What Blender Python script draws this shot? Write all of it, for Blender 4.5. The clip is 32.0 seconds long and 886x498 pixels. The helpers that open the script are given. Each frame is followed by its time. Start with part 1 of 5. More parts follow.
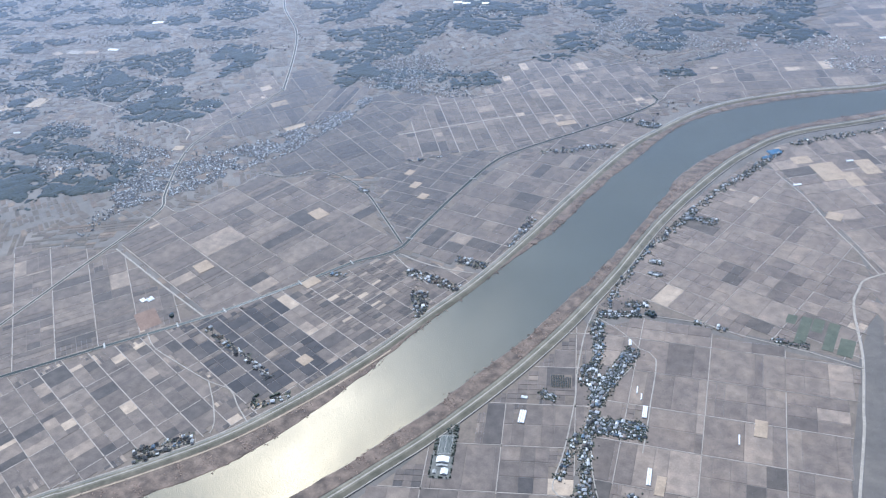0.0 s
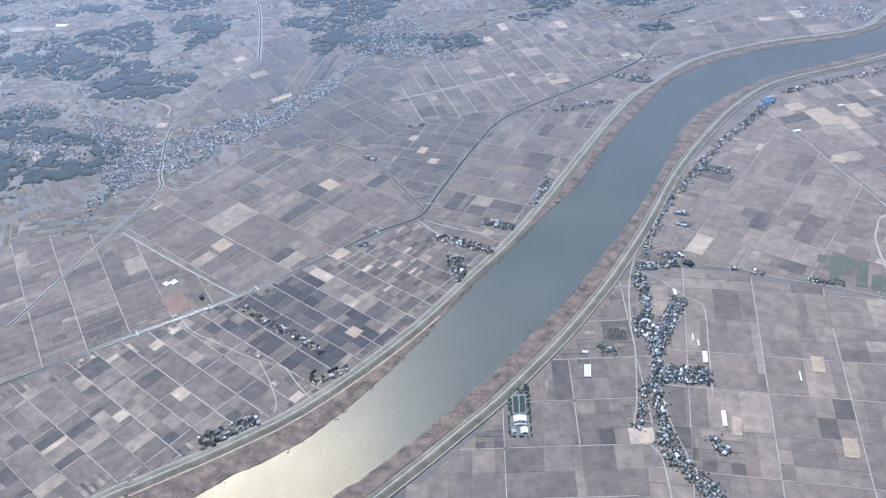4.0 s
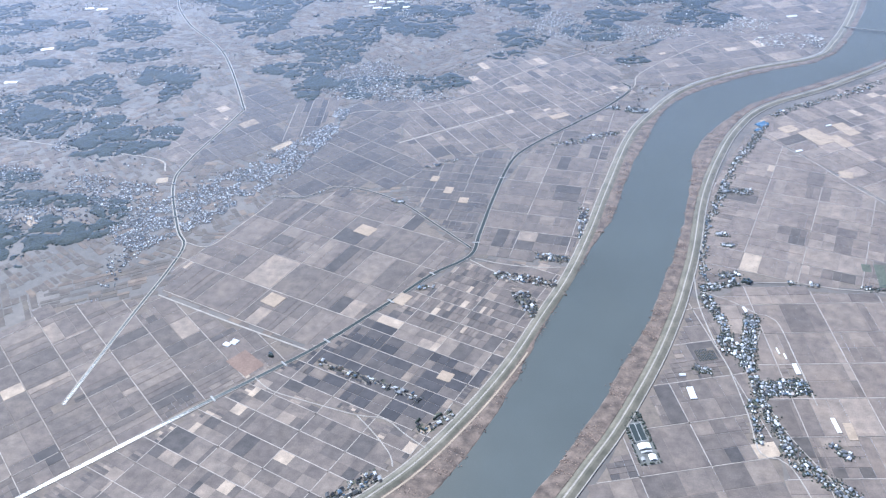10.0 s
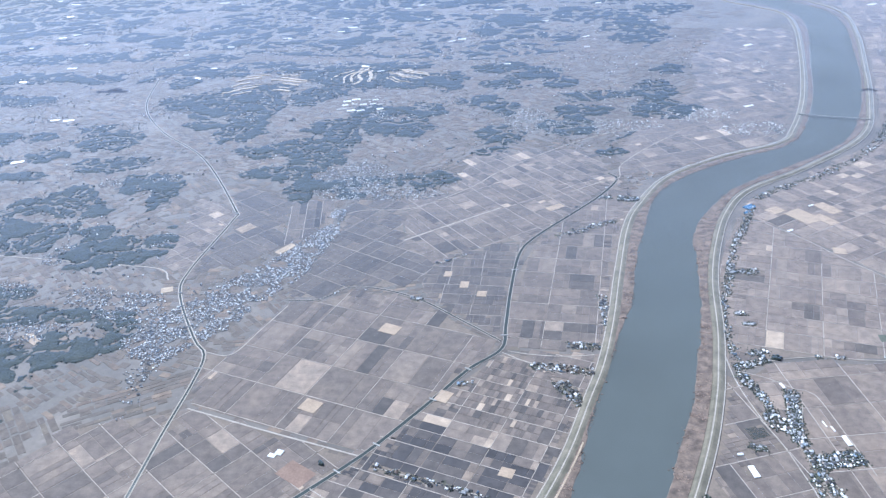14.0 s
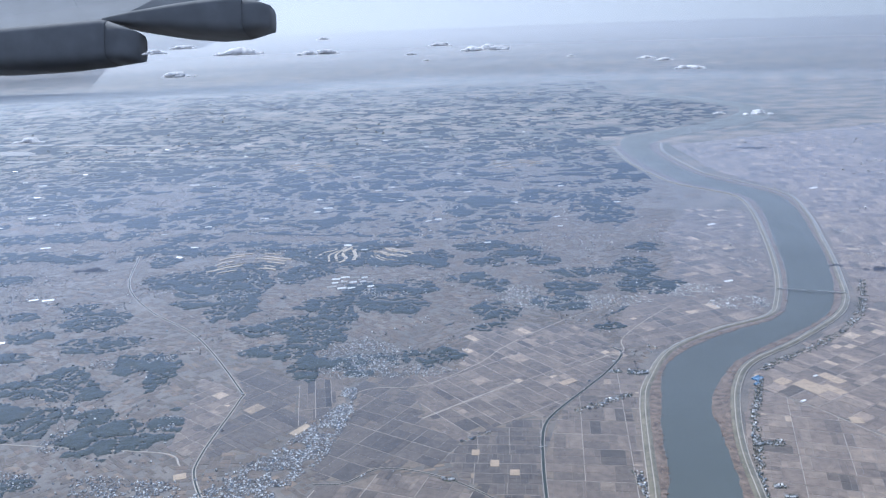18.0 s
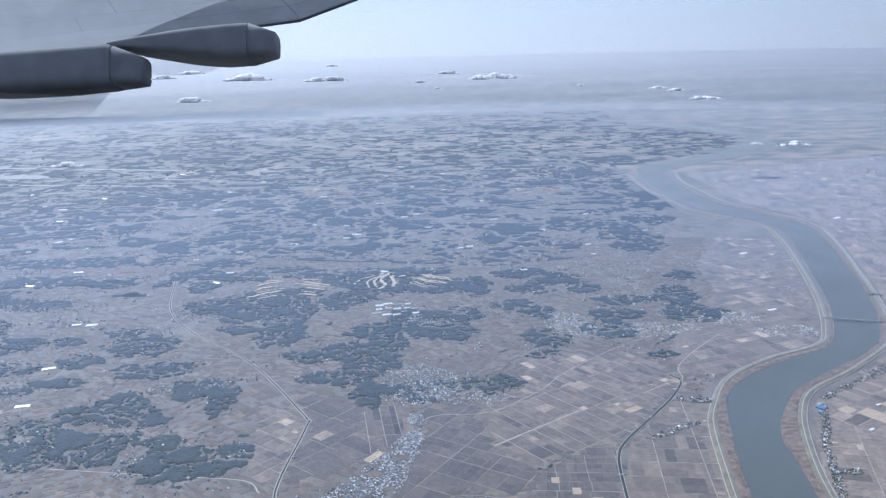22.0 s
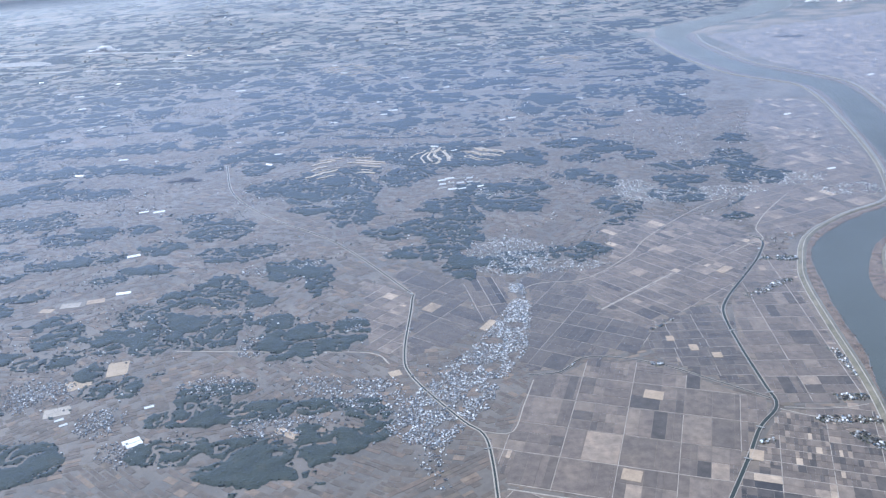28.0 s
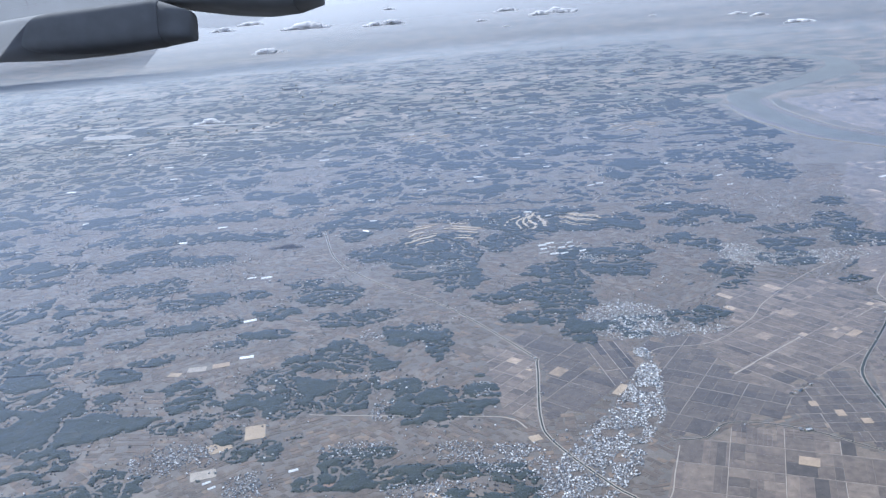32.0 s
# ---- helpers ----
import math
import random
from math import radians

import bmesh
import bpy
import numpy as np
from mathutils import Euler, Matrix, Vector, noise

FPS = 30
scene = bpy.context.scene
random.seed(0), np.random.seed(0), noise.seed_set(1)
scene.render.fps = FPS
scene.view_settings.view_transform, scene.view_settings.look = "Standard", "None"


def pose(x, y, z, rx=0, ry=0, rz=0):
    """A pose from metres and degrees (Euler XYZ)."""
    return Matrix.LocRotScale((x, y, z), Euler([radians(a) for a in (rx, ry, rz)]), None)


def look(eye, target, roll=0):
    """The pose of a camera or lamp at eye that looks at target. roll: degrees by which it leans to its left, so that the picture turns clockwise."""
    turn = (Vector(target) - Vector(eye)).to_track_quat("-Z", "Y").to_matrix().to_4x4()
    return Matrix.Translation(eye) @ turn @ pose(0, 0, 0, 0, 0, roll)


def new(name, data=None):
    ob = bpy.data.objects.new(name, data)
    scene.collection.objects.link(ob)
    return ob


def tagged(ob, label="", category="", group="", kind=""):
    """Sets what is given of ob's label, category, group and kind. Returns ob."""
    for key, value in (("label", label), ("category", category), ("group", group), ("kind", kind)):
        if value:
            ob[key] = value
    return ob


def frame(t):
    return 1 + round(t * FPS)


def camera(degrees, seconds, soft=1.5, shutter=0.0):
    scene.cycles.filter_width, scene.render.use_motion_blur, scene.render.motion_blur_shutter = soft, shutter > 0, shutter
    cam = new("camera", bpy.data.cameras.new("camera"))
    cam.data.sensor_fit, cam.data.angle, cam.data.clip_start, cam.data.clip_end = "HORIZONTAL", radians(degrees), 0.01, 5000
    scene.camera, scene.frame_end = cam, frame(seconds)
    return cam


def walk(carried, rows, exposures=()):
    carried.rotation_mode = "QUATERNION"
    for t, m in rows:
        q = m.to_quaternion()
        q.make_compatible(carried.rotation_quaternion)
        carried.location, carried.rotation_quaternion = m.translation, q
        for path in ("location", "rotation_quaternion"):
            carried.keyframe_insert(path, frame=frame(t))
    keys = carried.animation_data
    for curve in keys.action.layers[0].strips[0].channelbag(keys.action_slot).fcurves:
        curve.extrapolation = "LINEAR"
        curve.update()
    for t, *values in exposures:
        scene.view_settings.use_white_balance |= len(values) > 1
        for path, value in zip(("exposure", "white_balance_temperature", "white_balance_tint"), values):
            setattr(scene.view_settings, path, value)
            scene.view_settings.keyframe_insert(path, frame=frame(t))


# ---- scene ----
# One metre here stands for twenty: the whole landscape is laid out at a twentieth of its size.
SKY, SUN = 0.075, 3.6
# Blue sheen given to surfaces in place of haze: weight, roughness; then tint.
HAZE_SHEEN, HAZE_TINT = (0.95, 0.32), (0.72, 0.82, 1.0, 1.0)
cam = camera(56.09, 32.0, soft=1.3)
# seconds, place, then heading to the left of +y, tilt and roll in degrees
PATH = [
    (0, 122.60, 26.32, 112.11, 29.54, -33.35, -6.01),
    (0.5, 119.52, 24.85, 112.33, 28.78, -33.93, -6.03),
    (1, 116.43, 23.44, 112.53, 27.90, -34.16, -6.06),
    (1.5, 113.36, 22.11, 112.70, 27.00, -34.34, -6.05),
    (2, 110.30, 20.85, 112.85, 26.12, -34.55, -6.00),
    (2.5, 107.27, 19.57, 112.96, 25.27, -34.88, -5.90),
    (3, 104.28, 18.40, 113.09, 24.50, -35.32, -5.86),
    (3.5, 101.27, 17.29, 113.31, 23.73, -35.82, -5.83),
    (5.5, 88.25, 13.03, 114.31, 20.34, -36.77, -5.42),
    (6, 84.78, 12.17, 114.68, 19.56, -36.77, -5.35),
    (6.5, 81.33, 11.28, 115.03, 18.79, -36.70, -5.32),
    (7, 77.93, 10.33, 115.32, 17.96, -36.50, -5.18),
    (7.5, 74.56, 9.51, 115.54, 17.06, -36.26, -4.93),
    (8, 71.34, 8.91, 115.64, 16.17, -35.92, -4.74),
    (8.5, 68.19, 8.21, 115.65, 15.24, -35.42, -4.61),
    (9, 64.97, 7.48, 115.71, 14.35, -34.90, -4.41),
    (9.5, 61.65, 6.79, 115.86, 13.52, -34.48, -4.22),
    (10, 58.25, 6.10, 116.12, 12.73, -34.24, -4.03),
    (10.5, 55.01, 5.59, 116.48, 12.04, -34.22, -3.97),
    (11, 51.92, 5.13, 116.82, 11.44, -34.24, -3.87),
    (11.5, 48.86, 4.73, 117.04, 10.84, -34.12, -3.87),
    (12, 45.67, 4.32, 117.16, 10.20, -33.71, -3.79),
    (12.5, 42.41, 3.75, 117.33, 9.50, -32.99, -3.70),
    (13, 39.26, 3.24, 117.64, 8.72, -31.92, -3.67),
    (13.5, 36.22, 2.69, 118.00, 7.61, -30.33, -3.64),
    (14, 33.16, 2.16, 118.29, 6.18, -28.12, -3.64),
    (14.5, 30.10, 1.75, 118.54, 4.74, -25.55, -3.63),
    (15, 26.89, 1.59, 118.76, 3.20, -22.75, -3.43),
    (15.5, 23.63, 1.48, 118.93, 2.20, -20.41, -3.21),
    (17.5, 10.17, 0.84, 119.27, 0.67, -16.57, -2.32),
    (18, 6.77, 0.56, 119.51, 0.47, -16.24, -2.17),
    (18.5, 3.39, 0.26, 119.76, 0.28, -15.98, -2.04),
    (19, 0.00, 0.00, 120.00, 0.09, -15.75, -1.93),
    (19.5, -3.31, -0.25, 120.24, -0.04, -15.55, -1.81),
    (20, -6.56, -0.50, 120.47, -0.18, -15.35, -1.79),
    (20.5, -9.82, -0.70, 120.67, -0.28, -15.11, -1.67),
    (21, -13.08, -0.78, 120.83, -0.38, -14.86, -1.62),
    (21.5, -16.37, -0.74, 120.94, -0.47, -14.63, -1.55),
    (22, -19.65, -0.72, 121.03, -0.56, -14.46, -1.49),
    (22.5, -22.93, -0.72, 121.10, -0.66, -14.36, -1.40),
    (23, -26.14, -0.79, 121.22, -0.72, -14.36, -1.36),
    (23.5, -29.32, -0.86, 121.44, -0.76, -14.41, -1.32),
    (24, -32.51, -0.97, 121.73, -0.79, -14.48, -1.32),
    (24.5, -35.75, -1.05, 122.03, -0.81, -14.58, -1.32),
    (26.5, -49.21, -1.25, 122.82, -1.12, -16.15, -1.62),
    (27, -52.55, -1.61, 122.87, -1.40, -17.99, -2.22),
    (27.5, -55.93, -1.98, 122.97, -1.71, -20.56, -2.86),
    (28, -59.32, -2.27, 123.19, -1.83, -23.15, -3.49),
    (28.5, -62.72, -2.53, 123.49, -1.76, -25.19, -3.85),
    (29, -66.08, -2.76, 123.77, -1.54, -26.03, -4.08),
    (29.5, -69.36, -2.99, 123.99, -1.29, -25.55, -4.41),
    (30, -72.64, -3.18, 124.22, -1.09, -24.04, -4.80),
    (30.5, -75.99, -3.30, 124.47, -0.88, -22.04, -5.00),
    (31, -79.38, -3.38, 124.69, -0.48, -20.25, -5.02),
    (31.5, -82.78, -3.50, 124.83, 0.19, -19.02, -4.92),
    (32, -86.20, -3.57, 124.90, 0.99, -18.36, -4.72),
]


def aim(x, y, z, yaw, tilt, roll):
    a, e = radians(yaw), radians(tilt)
    return look((x, y, z), (x - 100 * math.sin(a) * math.cos(e), y + 100 * math.cos(a) * math.cos(e), z + 100 * math.sin(e)), roll)


walk(cam, [(t, aim(*p)) for t, *p in PATH], [(0.0, 1.0, 5050, 8), (7.0, 1.21, 5050, 10), (13.0, 1.37, 5050, 10), (14.0, 1.27, 5050, 9), (15.0, 0.92, 5000, 8),
     (17.5, 0.83, 5150, 9), (24.5, 0.83, 5150, 9), (26.5, 0.83, 5250, 9), (28.0, 0.97, 5100, 9), (29.0, 1.1, 5000, 9), (30.0, 1.02, 5050, 9), (31.0, 0.86, 5200, 9), (32.0, 0.86, 5250, 9)])


# ---- world, sun, haze light ----
world = bpy.data.worlds.new("world")
scene.world = world
world.use_nodes = True
wn = world.node_tree.nodes
sky = wn.new("ShaderNodeTexSky")
sky.sky_type, sky.sun_disc = "NISHITA", False
sky.sun_elevation, sky.sun_rotation = radians(47), radians(-45)
sky.altitude, sky.air_density, sky.dust_density, sky.ozone_density = 4000, 1.0, 0.8, 2.2
wn["Background"].inputs["Strength"].default_value = SKY
# a thin white winter haze veils the whole sky evenly
veiled = wn.new("ShaderNodeMix")
veiled.data_type = "RGBA"
veiled.inputs[0].default_value = 0.66
veiled.inputs[7].default_value = (0.36 / SKY, 0.365 / SKY, 0.385 / SKY, 1)
world.node_tree.links.new(sky.outputs[0], veiled.inputs[6])
world.node_tree.links.new(veiled.outputs[2], wn["Background"].inputs["Color"])

sun_data = bpy.data.lights.new("sun", "SUN")
sun_data.energy, sun_data.angle, sun_data.color = SUN, radians(0.5), (1.0, 0.93, 0.82)
sun = new("sun", sun_data)
SUN_DIR = Vector((-0.482, 0.482, 0.731))
sun.matrix_world = look(SUN_DIR * 900, (0, 0, 0))

# ---- materials ----


def shader(name, rough=0.8, metal=0.0, spec=0.5, haze_sheen=True):
    m = bpy.data.materials.new(name)
    m.use_nodes = True
    b = m.node_tree.nodes["Principled BSDF"]
    b.inputs["Roughness"].default_value = rough
    b.inputs["Metallic"].default_value = metal
    b.inputs["Specular IOR Level"].default_value = spec
    # Haze is put into the surface as a sheen, strongest at grazing angles.
    if haze_sheen:
        b.inputs["Sheen Weight"].default_value, b.inputs["Sheen Roughness"].default_value = HAZE_SHEEN
        b.inputs["Sheen Tint"].default_value = HAZE_TINT
    return m, m.node_tree, b


def ramp(tree, source, stops, step=False):
    r = tree.nodes.new("ShaderNodeValToRGB")
    r.color_ramp.interpolation = "CONSTANT" if step else "LINEAR"
    while len(r.color_ramp.elements) < len(stops):
        r.color_ramp.elements.new(0.5)
    for e, (p, c) in zip(r.color_ramp.elements, stops):
        e.position, e.color = p, (*c, 1)
    tree.links.new(source, r.inputs[0])
    return r.outputs[0]


def grain(tree, scale, detail=4.0, stretch=None):
    """Noise in world metres."""
    geo = tree.nodes.new("ShaderNodeNewGeometry")
    source = geo.outputs["Position"]
    if stretch:
        mp = tree.nodes.new("ShaderNodeMapping")
        mp.inputs["Scale"].default_value, mp.inputs["Rotation"].default_value = stretch[0], (0, 0, radians(stretch[1]))
        tree.links.new(source, mp.inputs["Vector"])
        source = mp.outputs["Vector"]
    n = tree.nodes.new("ShaderNodeTexNoise")
    n.inputs["Scale"].default_value, n.inputs["Detail"].default_value = scale, detail
    tree.links.new(source, n.inputs["Vector"])
    return n.outputs["Fac"]


def blend(tree, a, b, fac, kind="MULTIPLY"):
    mx = tree.nodes.new("ShaderNodeMix")
    mx.data_type, mx.blend_type = "RGBA", kind
    for value, socket in ((fac, mx.inputs[0]), (a, mx.inputs[6]), (b, mx.inputs[7])):
        if isinstance(value, (int, float)):
            socket.default_value = value
        elif isinstance(value, tuple):
            socket.default_value = (*value, 1)
        else:
            tree.links.new(value, socket)
    return mx.outputs[2]


def bump(tree, b, height, strength, distance):
    bp = tree.nodes.new("ShaderNodeBump")
    bp.inputs["Strength"].default_value, bp.inputs["Distance"].default_value = strength, distance
    tree.links.new(height, bp.inputs["Height"])
    tree.links.new(bp.outputs[0], b.inputs["Normal"])


def mottled(name, dark, light, scale, rough=0.85, fine=6.0, relief=0.0, metal=0.0, spec=0.3, haze_sheen=True):
    """Two-scale mottling between two colours."""
    m, t, b = shader(name, rough, metal, spec, haze_sheen)
    big = ramp(t, grain(t, scale, 5), ((0.3, dark), (0.7, light)))
    small = ramp(t, grain(t, scale * fine, 3), ((0.25, (0.72, 0.72, 0.72)), (0.75, (1.0, 1.0, 1.0))))
    t.links.new(blend(t, big, small, 1.0), b.inputs["Base Color"])
    if relief:
        bump(t, b, grain(t, scale * fine, 3), 0.6, relief)
    return m


def by_piece(name, stops, per_object, rough=0.85, wear=0.5, spec=0.3, relief=0.0, rows=False, haze_sheen=True):
    """A colour for each piece, drawn from the stops, with mottling on it."""
    m, t, b = shader(name, rough, 0.0, spec, haze_sheen)
    if per_object:
        info = t.nodes.new("ShaderNodeObjectInfo")
        src = info.outputs["Random"]
        if rows:
            # neighbouring fields are often alike
            near_by = t.nodes.new("ShaderNodeTexNoise")
            near_by.inputs["Scale"].default_value, near_by.inputs["Detail"].default_value = 0.11, 1.0
            t.links.new(info.outputs["Location"], near_by.inputs["Vector"])
            less = t.nodes.new("ShaderNodeMath")
            less.operation = "MULTIPLY_ADD"
            less.inputs[1].default_value, less.inputs[2].default_value = 1.7, -0.62
            t.links.new(near_by.outputs["Fac"], less.inputs[0])
            both = t.nodes.new("ShaderNodeMath")
            both.operation, both.use_clamp = "MULTIPLY_ADD", True
            both.inputs[1].default_value = 0.55
            t.links.new(src, both.inputs[0])
            t.links.new(less.outputs[0], both.inputs[2])
            src = both.outputs[0]
    else:
        src = t.nodes.new("ShaderNodeNewGeometry").outputs["Random Per Island"]
    base = ramp(t, src, stops, step=True)
    small = ramp(t, grain(t, wear, 5), ((0.25, (0.62, 0.62, 0.64)), (0.75, (1.1, 1.09, 1.08))))
    col = blend(t, blend(t, base, small, 1.0), ramp(t, grain(t, 4.5, 3), ((0.3, (0.84, 0.84, 0.84)), (0.7, (1.1, 1.1, 1.1)))), 1.0)
    if rows:
        streak = ramp(t, grain(t, 1.0, 3, ((0.35, 2.2, 1), 20)), ((0.3, (0.95, 0.95, 0.95)), (0.7, (1.03, 1.03, 1.03))))
        col = blend(t, col, streak, 1.0)
        # dry and damp blotches that run across the parcels
        col = blend(t, col, ramp(t, grain(t, 0.16, 5), ((0.34, (0.90, 0.91, 0.93)), (0.52, (1.0, 1.0, 1.0)), (0.70, (1.15, 1.13, 1.09)))), 1.0)
    t.links.new(col, b.inputs["Base Color"])
    if relief:
        bump(t, b, grain(t, 5, 3), 0.5, relief)
    return m


SOIL = (
    (0, (0.101, 0.087, 0.078)), (0.06, (0.132, 0.109, 0.096)), (0.18, (0.159, 0.130, 0.113)), (0.3, (0.178, 0.144, 0.123)), (0.42, (0.197, 0.160, 0.135)),
    (0.55, (0.186, 0.151, 0.129)), (0.66, (0.223, 0.181, 0.150)), (0.77, (0.241, 0.195, 0.161)), (0.88, (0.281, 0.226, 0.184)), (0.97, (0.387, 0.312, 0.240)),
)
CALM_SOIL = (
    (0, (0.080, 0.072, 0.070)), (0.07, (0.101, 0.088, 0.082)), (0.18, (0.127, 0.107, 0.096)), (0.34, (0.144, 0.120, 0.106)), (0.48, (0.163, 0.134, 0.117)),
    (0.62, (0.144, 0.119, 0.105)), (0.72, (0.181, 0.149, 0.128)), (0.82, (0.202, 0.166, 0.140)), (0.9, (0.266, 0.215, 0.174)), (0.965, (0.408, 0.328, 0.251)),
)
DARK_SOIL = (
    (0.0, (0.076, 0.069, 0.070)), (0.15, (0.086, 0.077, 0.076)), (0.32, (0.096, 0.085, 0.082)), (0.50, (0.108, 0.094, 0.088)),
    (0.68, (0.120, 0.103, 0.095)), (0.82, (0.138, 0.116, 0.103)), (0.94, (0.170, 0.138, 0.116)), (0.985, (0.270, 0.215, 0.163)),
)
SLATE_SOIL = (
    (0.0, (0.050, 0.048, 0.053)), (0.26, (0.062, 0.058, 0.062)), (0.46, (0.090, 0.080, 0.078)), (0.60, (0.128, 0.108, 0.097)), (0.78, (0.160, 0.132, 0.114)), (0.93, (0.235, 0.188, 0.150)),
)
ROOFS = (
    (0.0, (0.200, 0.210, 0.230)), (0.14, (0.260, 0.270, 0.290)), (0.28, (0.110, 0.118, 0.135)), (0.38, (0.340, 0.350, 0.365)),
    (0.52, (0.240, 0.200, 0.175)), (0.60, (0.500, 0.510, 0.520)), (0.73, (0.180, 0.240, 0.310)), (0.78, (0.720, 0.730, 0.740)),
)
NEAR_ROOFS = (
    (0.0, (0.075, 0.077, 0.082)), (0.22, (0.115, 0.116, 0.118)), (0.42, (0.052, 0.054, 0.060)), (0.54, (0.215, 0.218, 0.222)),
    (0.64, (0.140, 0.112, 0.096)), (0.71, (0.380, 0.387, 0.395)), (0.82, (0.130, 0.175, 0.235)), (0.87, (0.740, 0.745, 0.750)),
)
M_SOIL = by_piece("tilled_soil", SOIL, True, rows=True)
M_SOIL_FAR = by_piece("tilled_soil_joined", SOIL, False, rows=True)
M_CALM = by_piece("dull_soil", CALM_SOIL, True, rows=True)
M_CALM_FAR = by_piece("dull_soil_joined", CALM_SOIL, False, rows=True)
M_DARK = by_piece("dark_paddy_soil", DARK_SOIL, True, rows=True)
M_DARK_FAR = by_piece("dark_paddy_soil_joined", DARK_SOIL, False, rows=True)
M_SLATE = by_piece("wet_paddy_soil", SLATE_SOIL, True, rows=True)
M_ROOF = by_piece("tiled_roof", NEAR_ROOFS, True, rough=0.7, wear=6, spec=0.12, haze_sheen=False)
M_ROOF_FAR = by_piece("tiled_roof_joined", ROOFS, False, rough=0.42, wear=6, spec=0.4, haze_sheen=False)
M_WALL = mottled("plaster_wall", (0.36, 0.34, 0.31), (0.54, 0.52, 0.48), 3.0, haze_sheen=False)
M_REED = mottled("dry_reeds", (0.072, 0.058, 0.051), (0.225, 0.172, 0.138), 0.45, 0.95, relief=0.1)
M_GRASS = mottled("dry_levee_grass", (0.112, 0.106, 0.080), (0.205, 0.182, 0.140), 0.25, 0.95)
M_ROAD = mottled("pale_road", (0.290, 0.258, 0.222), (0.390, 0.348, 0.300), 0.4, 0.9)
M_TRACK = mottled("gravel_track", (0.290, 0.262, 0.230), (0.390, 0.350, 0.305), 0.5, 0.9)
M_BED = mottled("dusty_farm_track", (0.30, 0.262, 0.228), (0.41, 0.36, 0.315), 0.3, 0.9)
M_DIM = mottled("trodden_earth_track", (0.25, 0.218, 0.19), (0.34, 0.297, 0.26), 0.3, 0.9)
M_VERGE = mottled("dry_grass_verge", (0.135, 0.112, 0.095), (0.205, 0.168, 0.138), 0.3, 0.95)
M_WHITE = mottled("white_sheet_roof", (0.66, 0.67, 0.68), (0.82, 0.82, 0.82), 0.6, 0.45, spec=0.5)
M_BLUE = mottled("blue_sheet_roof", (0.10, 0.22, 0.38), (0.17, 0.32, 0.50), 0.6, 0.45, spec=0.5)
M_CONC = mottled("grey_concrete", (0.30, 0.30, 0.29), (0.45, 0.44, 0.42), 0.6, 0.8)
M_FAIRWAY = mottled("dormant_fairway_turf", (0.380, 0.315, 0.235), (0.500, 0.415, 0.310), 0.3, 0.95)
M_SAND = mottled("bare_sandy_ground", (0.310, 0.248, 0.182), (0.410, 0.330, 0.245), 0.3, 0.95)
M_FALLOW = mottled("pale_fallow_soil", (0.300, 0.235, 0.175), (0.400, 0.315, 0.235), 0.5, 0.95)
M_BRICKEARTH = mottled("reddish_bare_earth", (0.185, 0.128, 0.102), (0.245, 0.172, 0.136), 0.4, 0.95)
M_GREEN = mottled("green_crop", (0.080, 0.092, 0.070), (0.118, 0.126, 0.096), 0.5, 0.95)
M_GARDEN = by_piece("garden_plot", (
    (0.0, (0.075, 0.080, 0.055)), (0.18, (0.150, 0.124, 0.098)), (0.36, (0.105, 0.095, 0.078)), (0.5, (0.200, 0.166, 0.130)), (0.64, (0.062, 0.066, 0.052)),
    (0.76, (0.250, 0.222, 0.190)), (0.88, (0.120, 0.112, 0.084))), False)
M_YARD = mottled("worn_yard", (0.105, 0.105, 0.098), (0.180, 0.176, 0.160), 1.2, 0.9)
M_CLEAR = by_piece("small_farm_plot", (
    (0.0, (0.118, 0.100, 0.087)), (0.2, (0.132, 0.110, 0.095)), (0.4, (0.108, 0.094, 0.083)), (0.55, (0.152, 0.120, 0.099)),
    (0.7, (0.120, 0.101, 0.087)), (0.88, (0.195, 0.152, 0.119)), (0.94, (0.140, 0.118, 0.096))), False)
# The plots carry a weaker share of the haze sheen.
M_CLEAR.node_tree.nodes["Principled BSDF"].inputs["Sheen Weight"].default_value = 0.65


def foliage(name, stops, haze_weight=0.75):
    m, t, b = shader(name, 0.85, 0.0, 0.3)
    # A blue sheen stands in for haze on the foliage.
    b.inputs["Sheen Weight"].default_value, b.inputs["Sheen Roughness"].default_value = haze_weight, 0.44
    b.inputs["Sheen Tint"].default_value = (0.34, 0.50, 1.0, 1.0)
    src = t.nodes.new("ShaderNodeNewGeometry").outputs["Random Per Island"]
    small = ramp(t, grain(t, 0.5, 5), ((0.3, (0.82, 0.82, 0.82)), (0.7, (1.12, 1.12, 1.12))))
    t.links.new(blend(t, ramp(t, src, stops), small, 1.0), b.inputs["Base Color"])
    return m


m_wood, t, b = shader("woodland_canopy", 0.85, 0.0, 0.3)
# The canopy's blue sheen takes the place of distant haze.
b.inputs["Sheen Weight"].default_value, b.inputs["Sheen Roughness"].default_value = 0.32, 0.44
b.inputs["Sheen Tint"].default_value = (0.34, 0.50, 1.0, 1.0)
stand = ramp(t, grain(t, 0.22, 6), ((0.3, (0.024, 0.032, 0.027)), (0.55, (0.032, 0.041, 0.032)), (0.75, (0.050, 0.052, 0.039))))
crown = ramp(t, grain(t, 2.6, 4), ((0.3, (0.72, 0.72, 0.72)), (0.7, (1.15, 1.15, 1.15))))
t.links.new(blend(t, stand, crown, 1.0), b.inputs["Base Color"])
bump(t, b, grain(t, 1.6, 5), 0.7, 0.22)
M_WOOD = m_wood
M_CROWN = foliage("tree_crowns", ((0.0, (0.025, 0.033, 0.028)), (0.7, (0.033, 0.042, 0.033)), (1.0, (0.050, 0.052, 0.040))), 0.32)
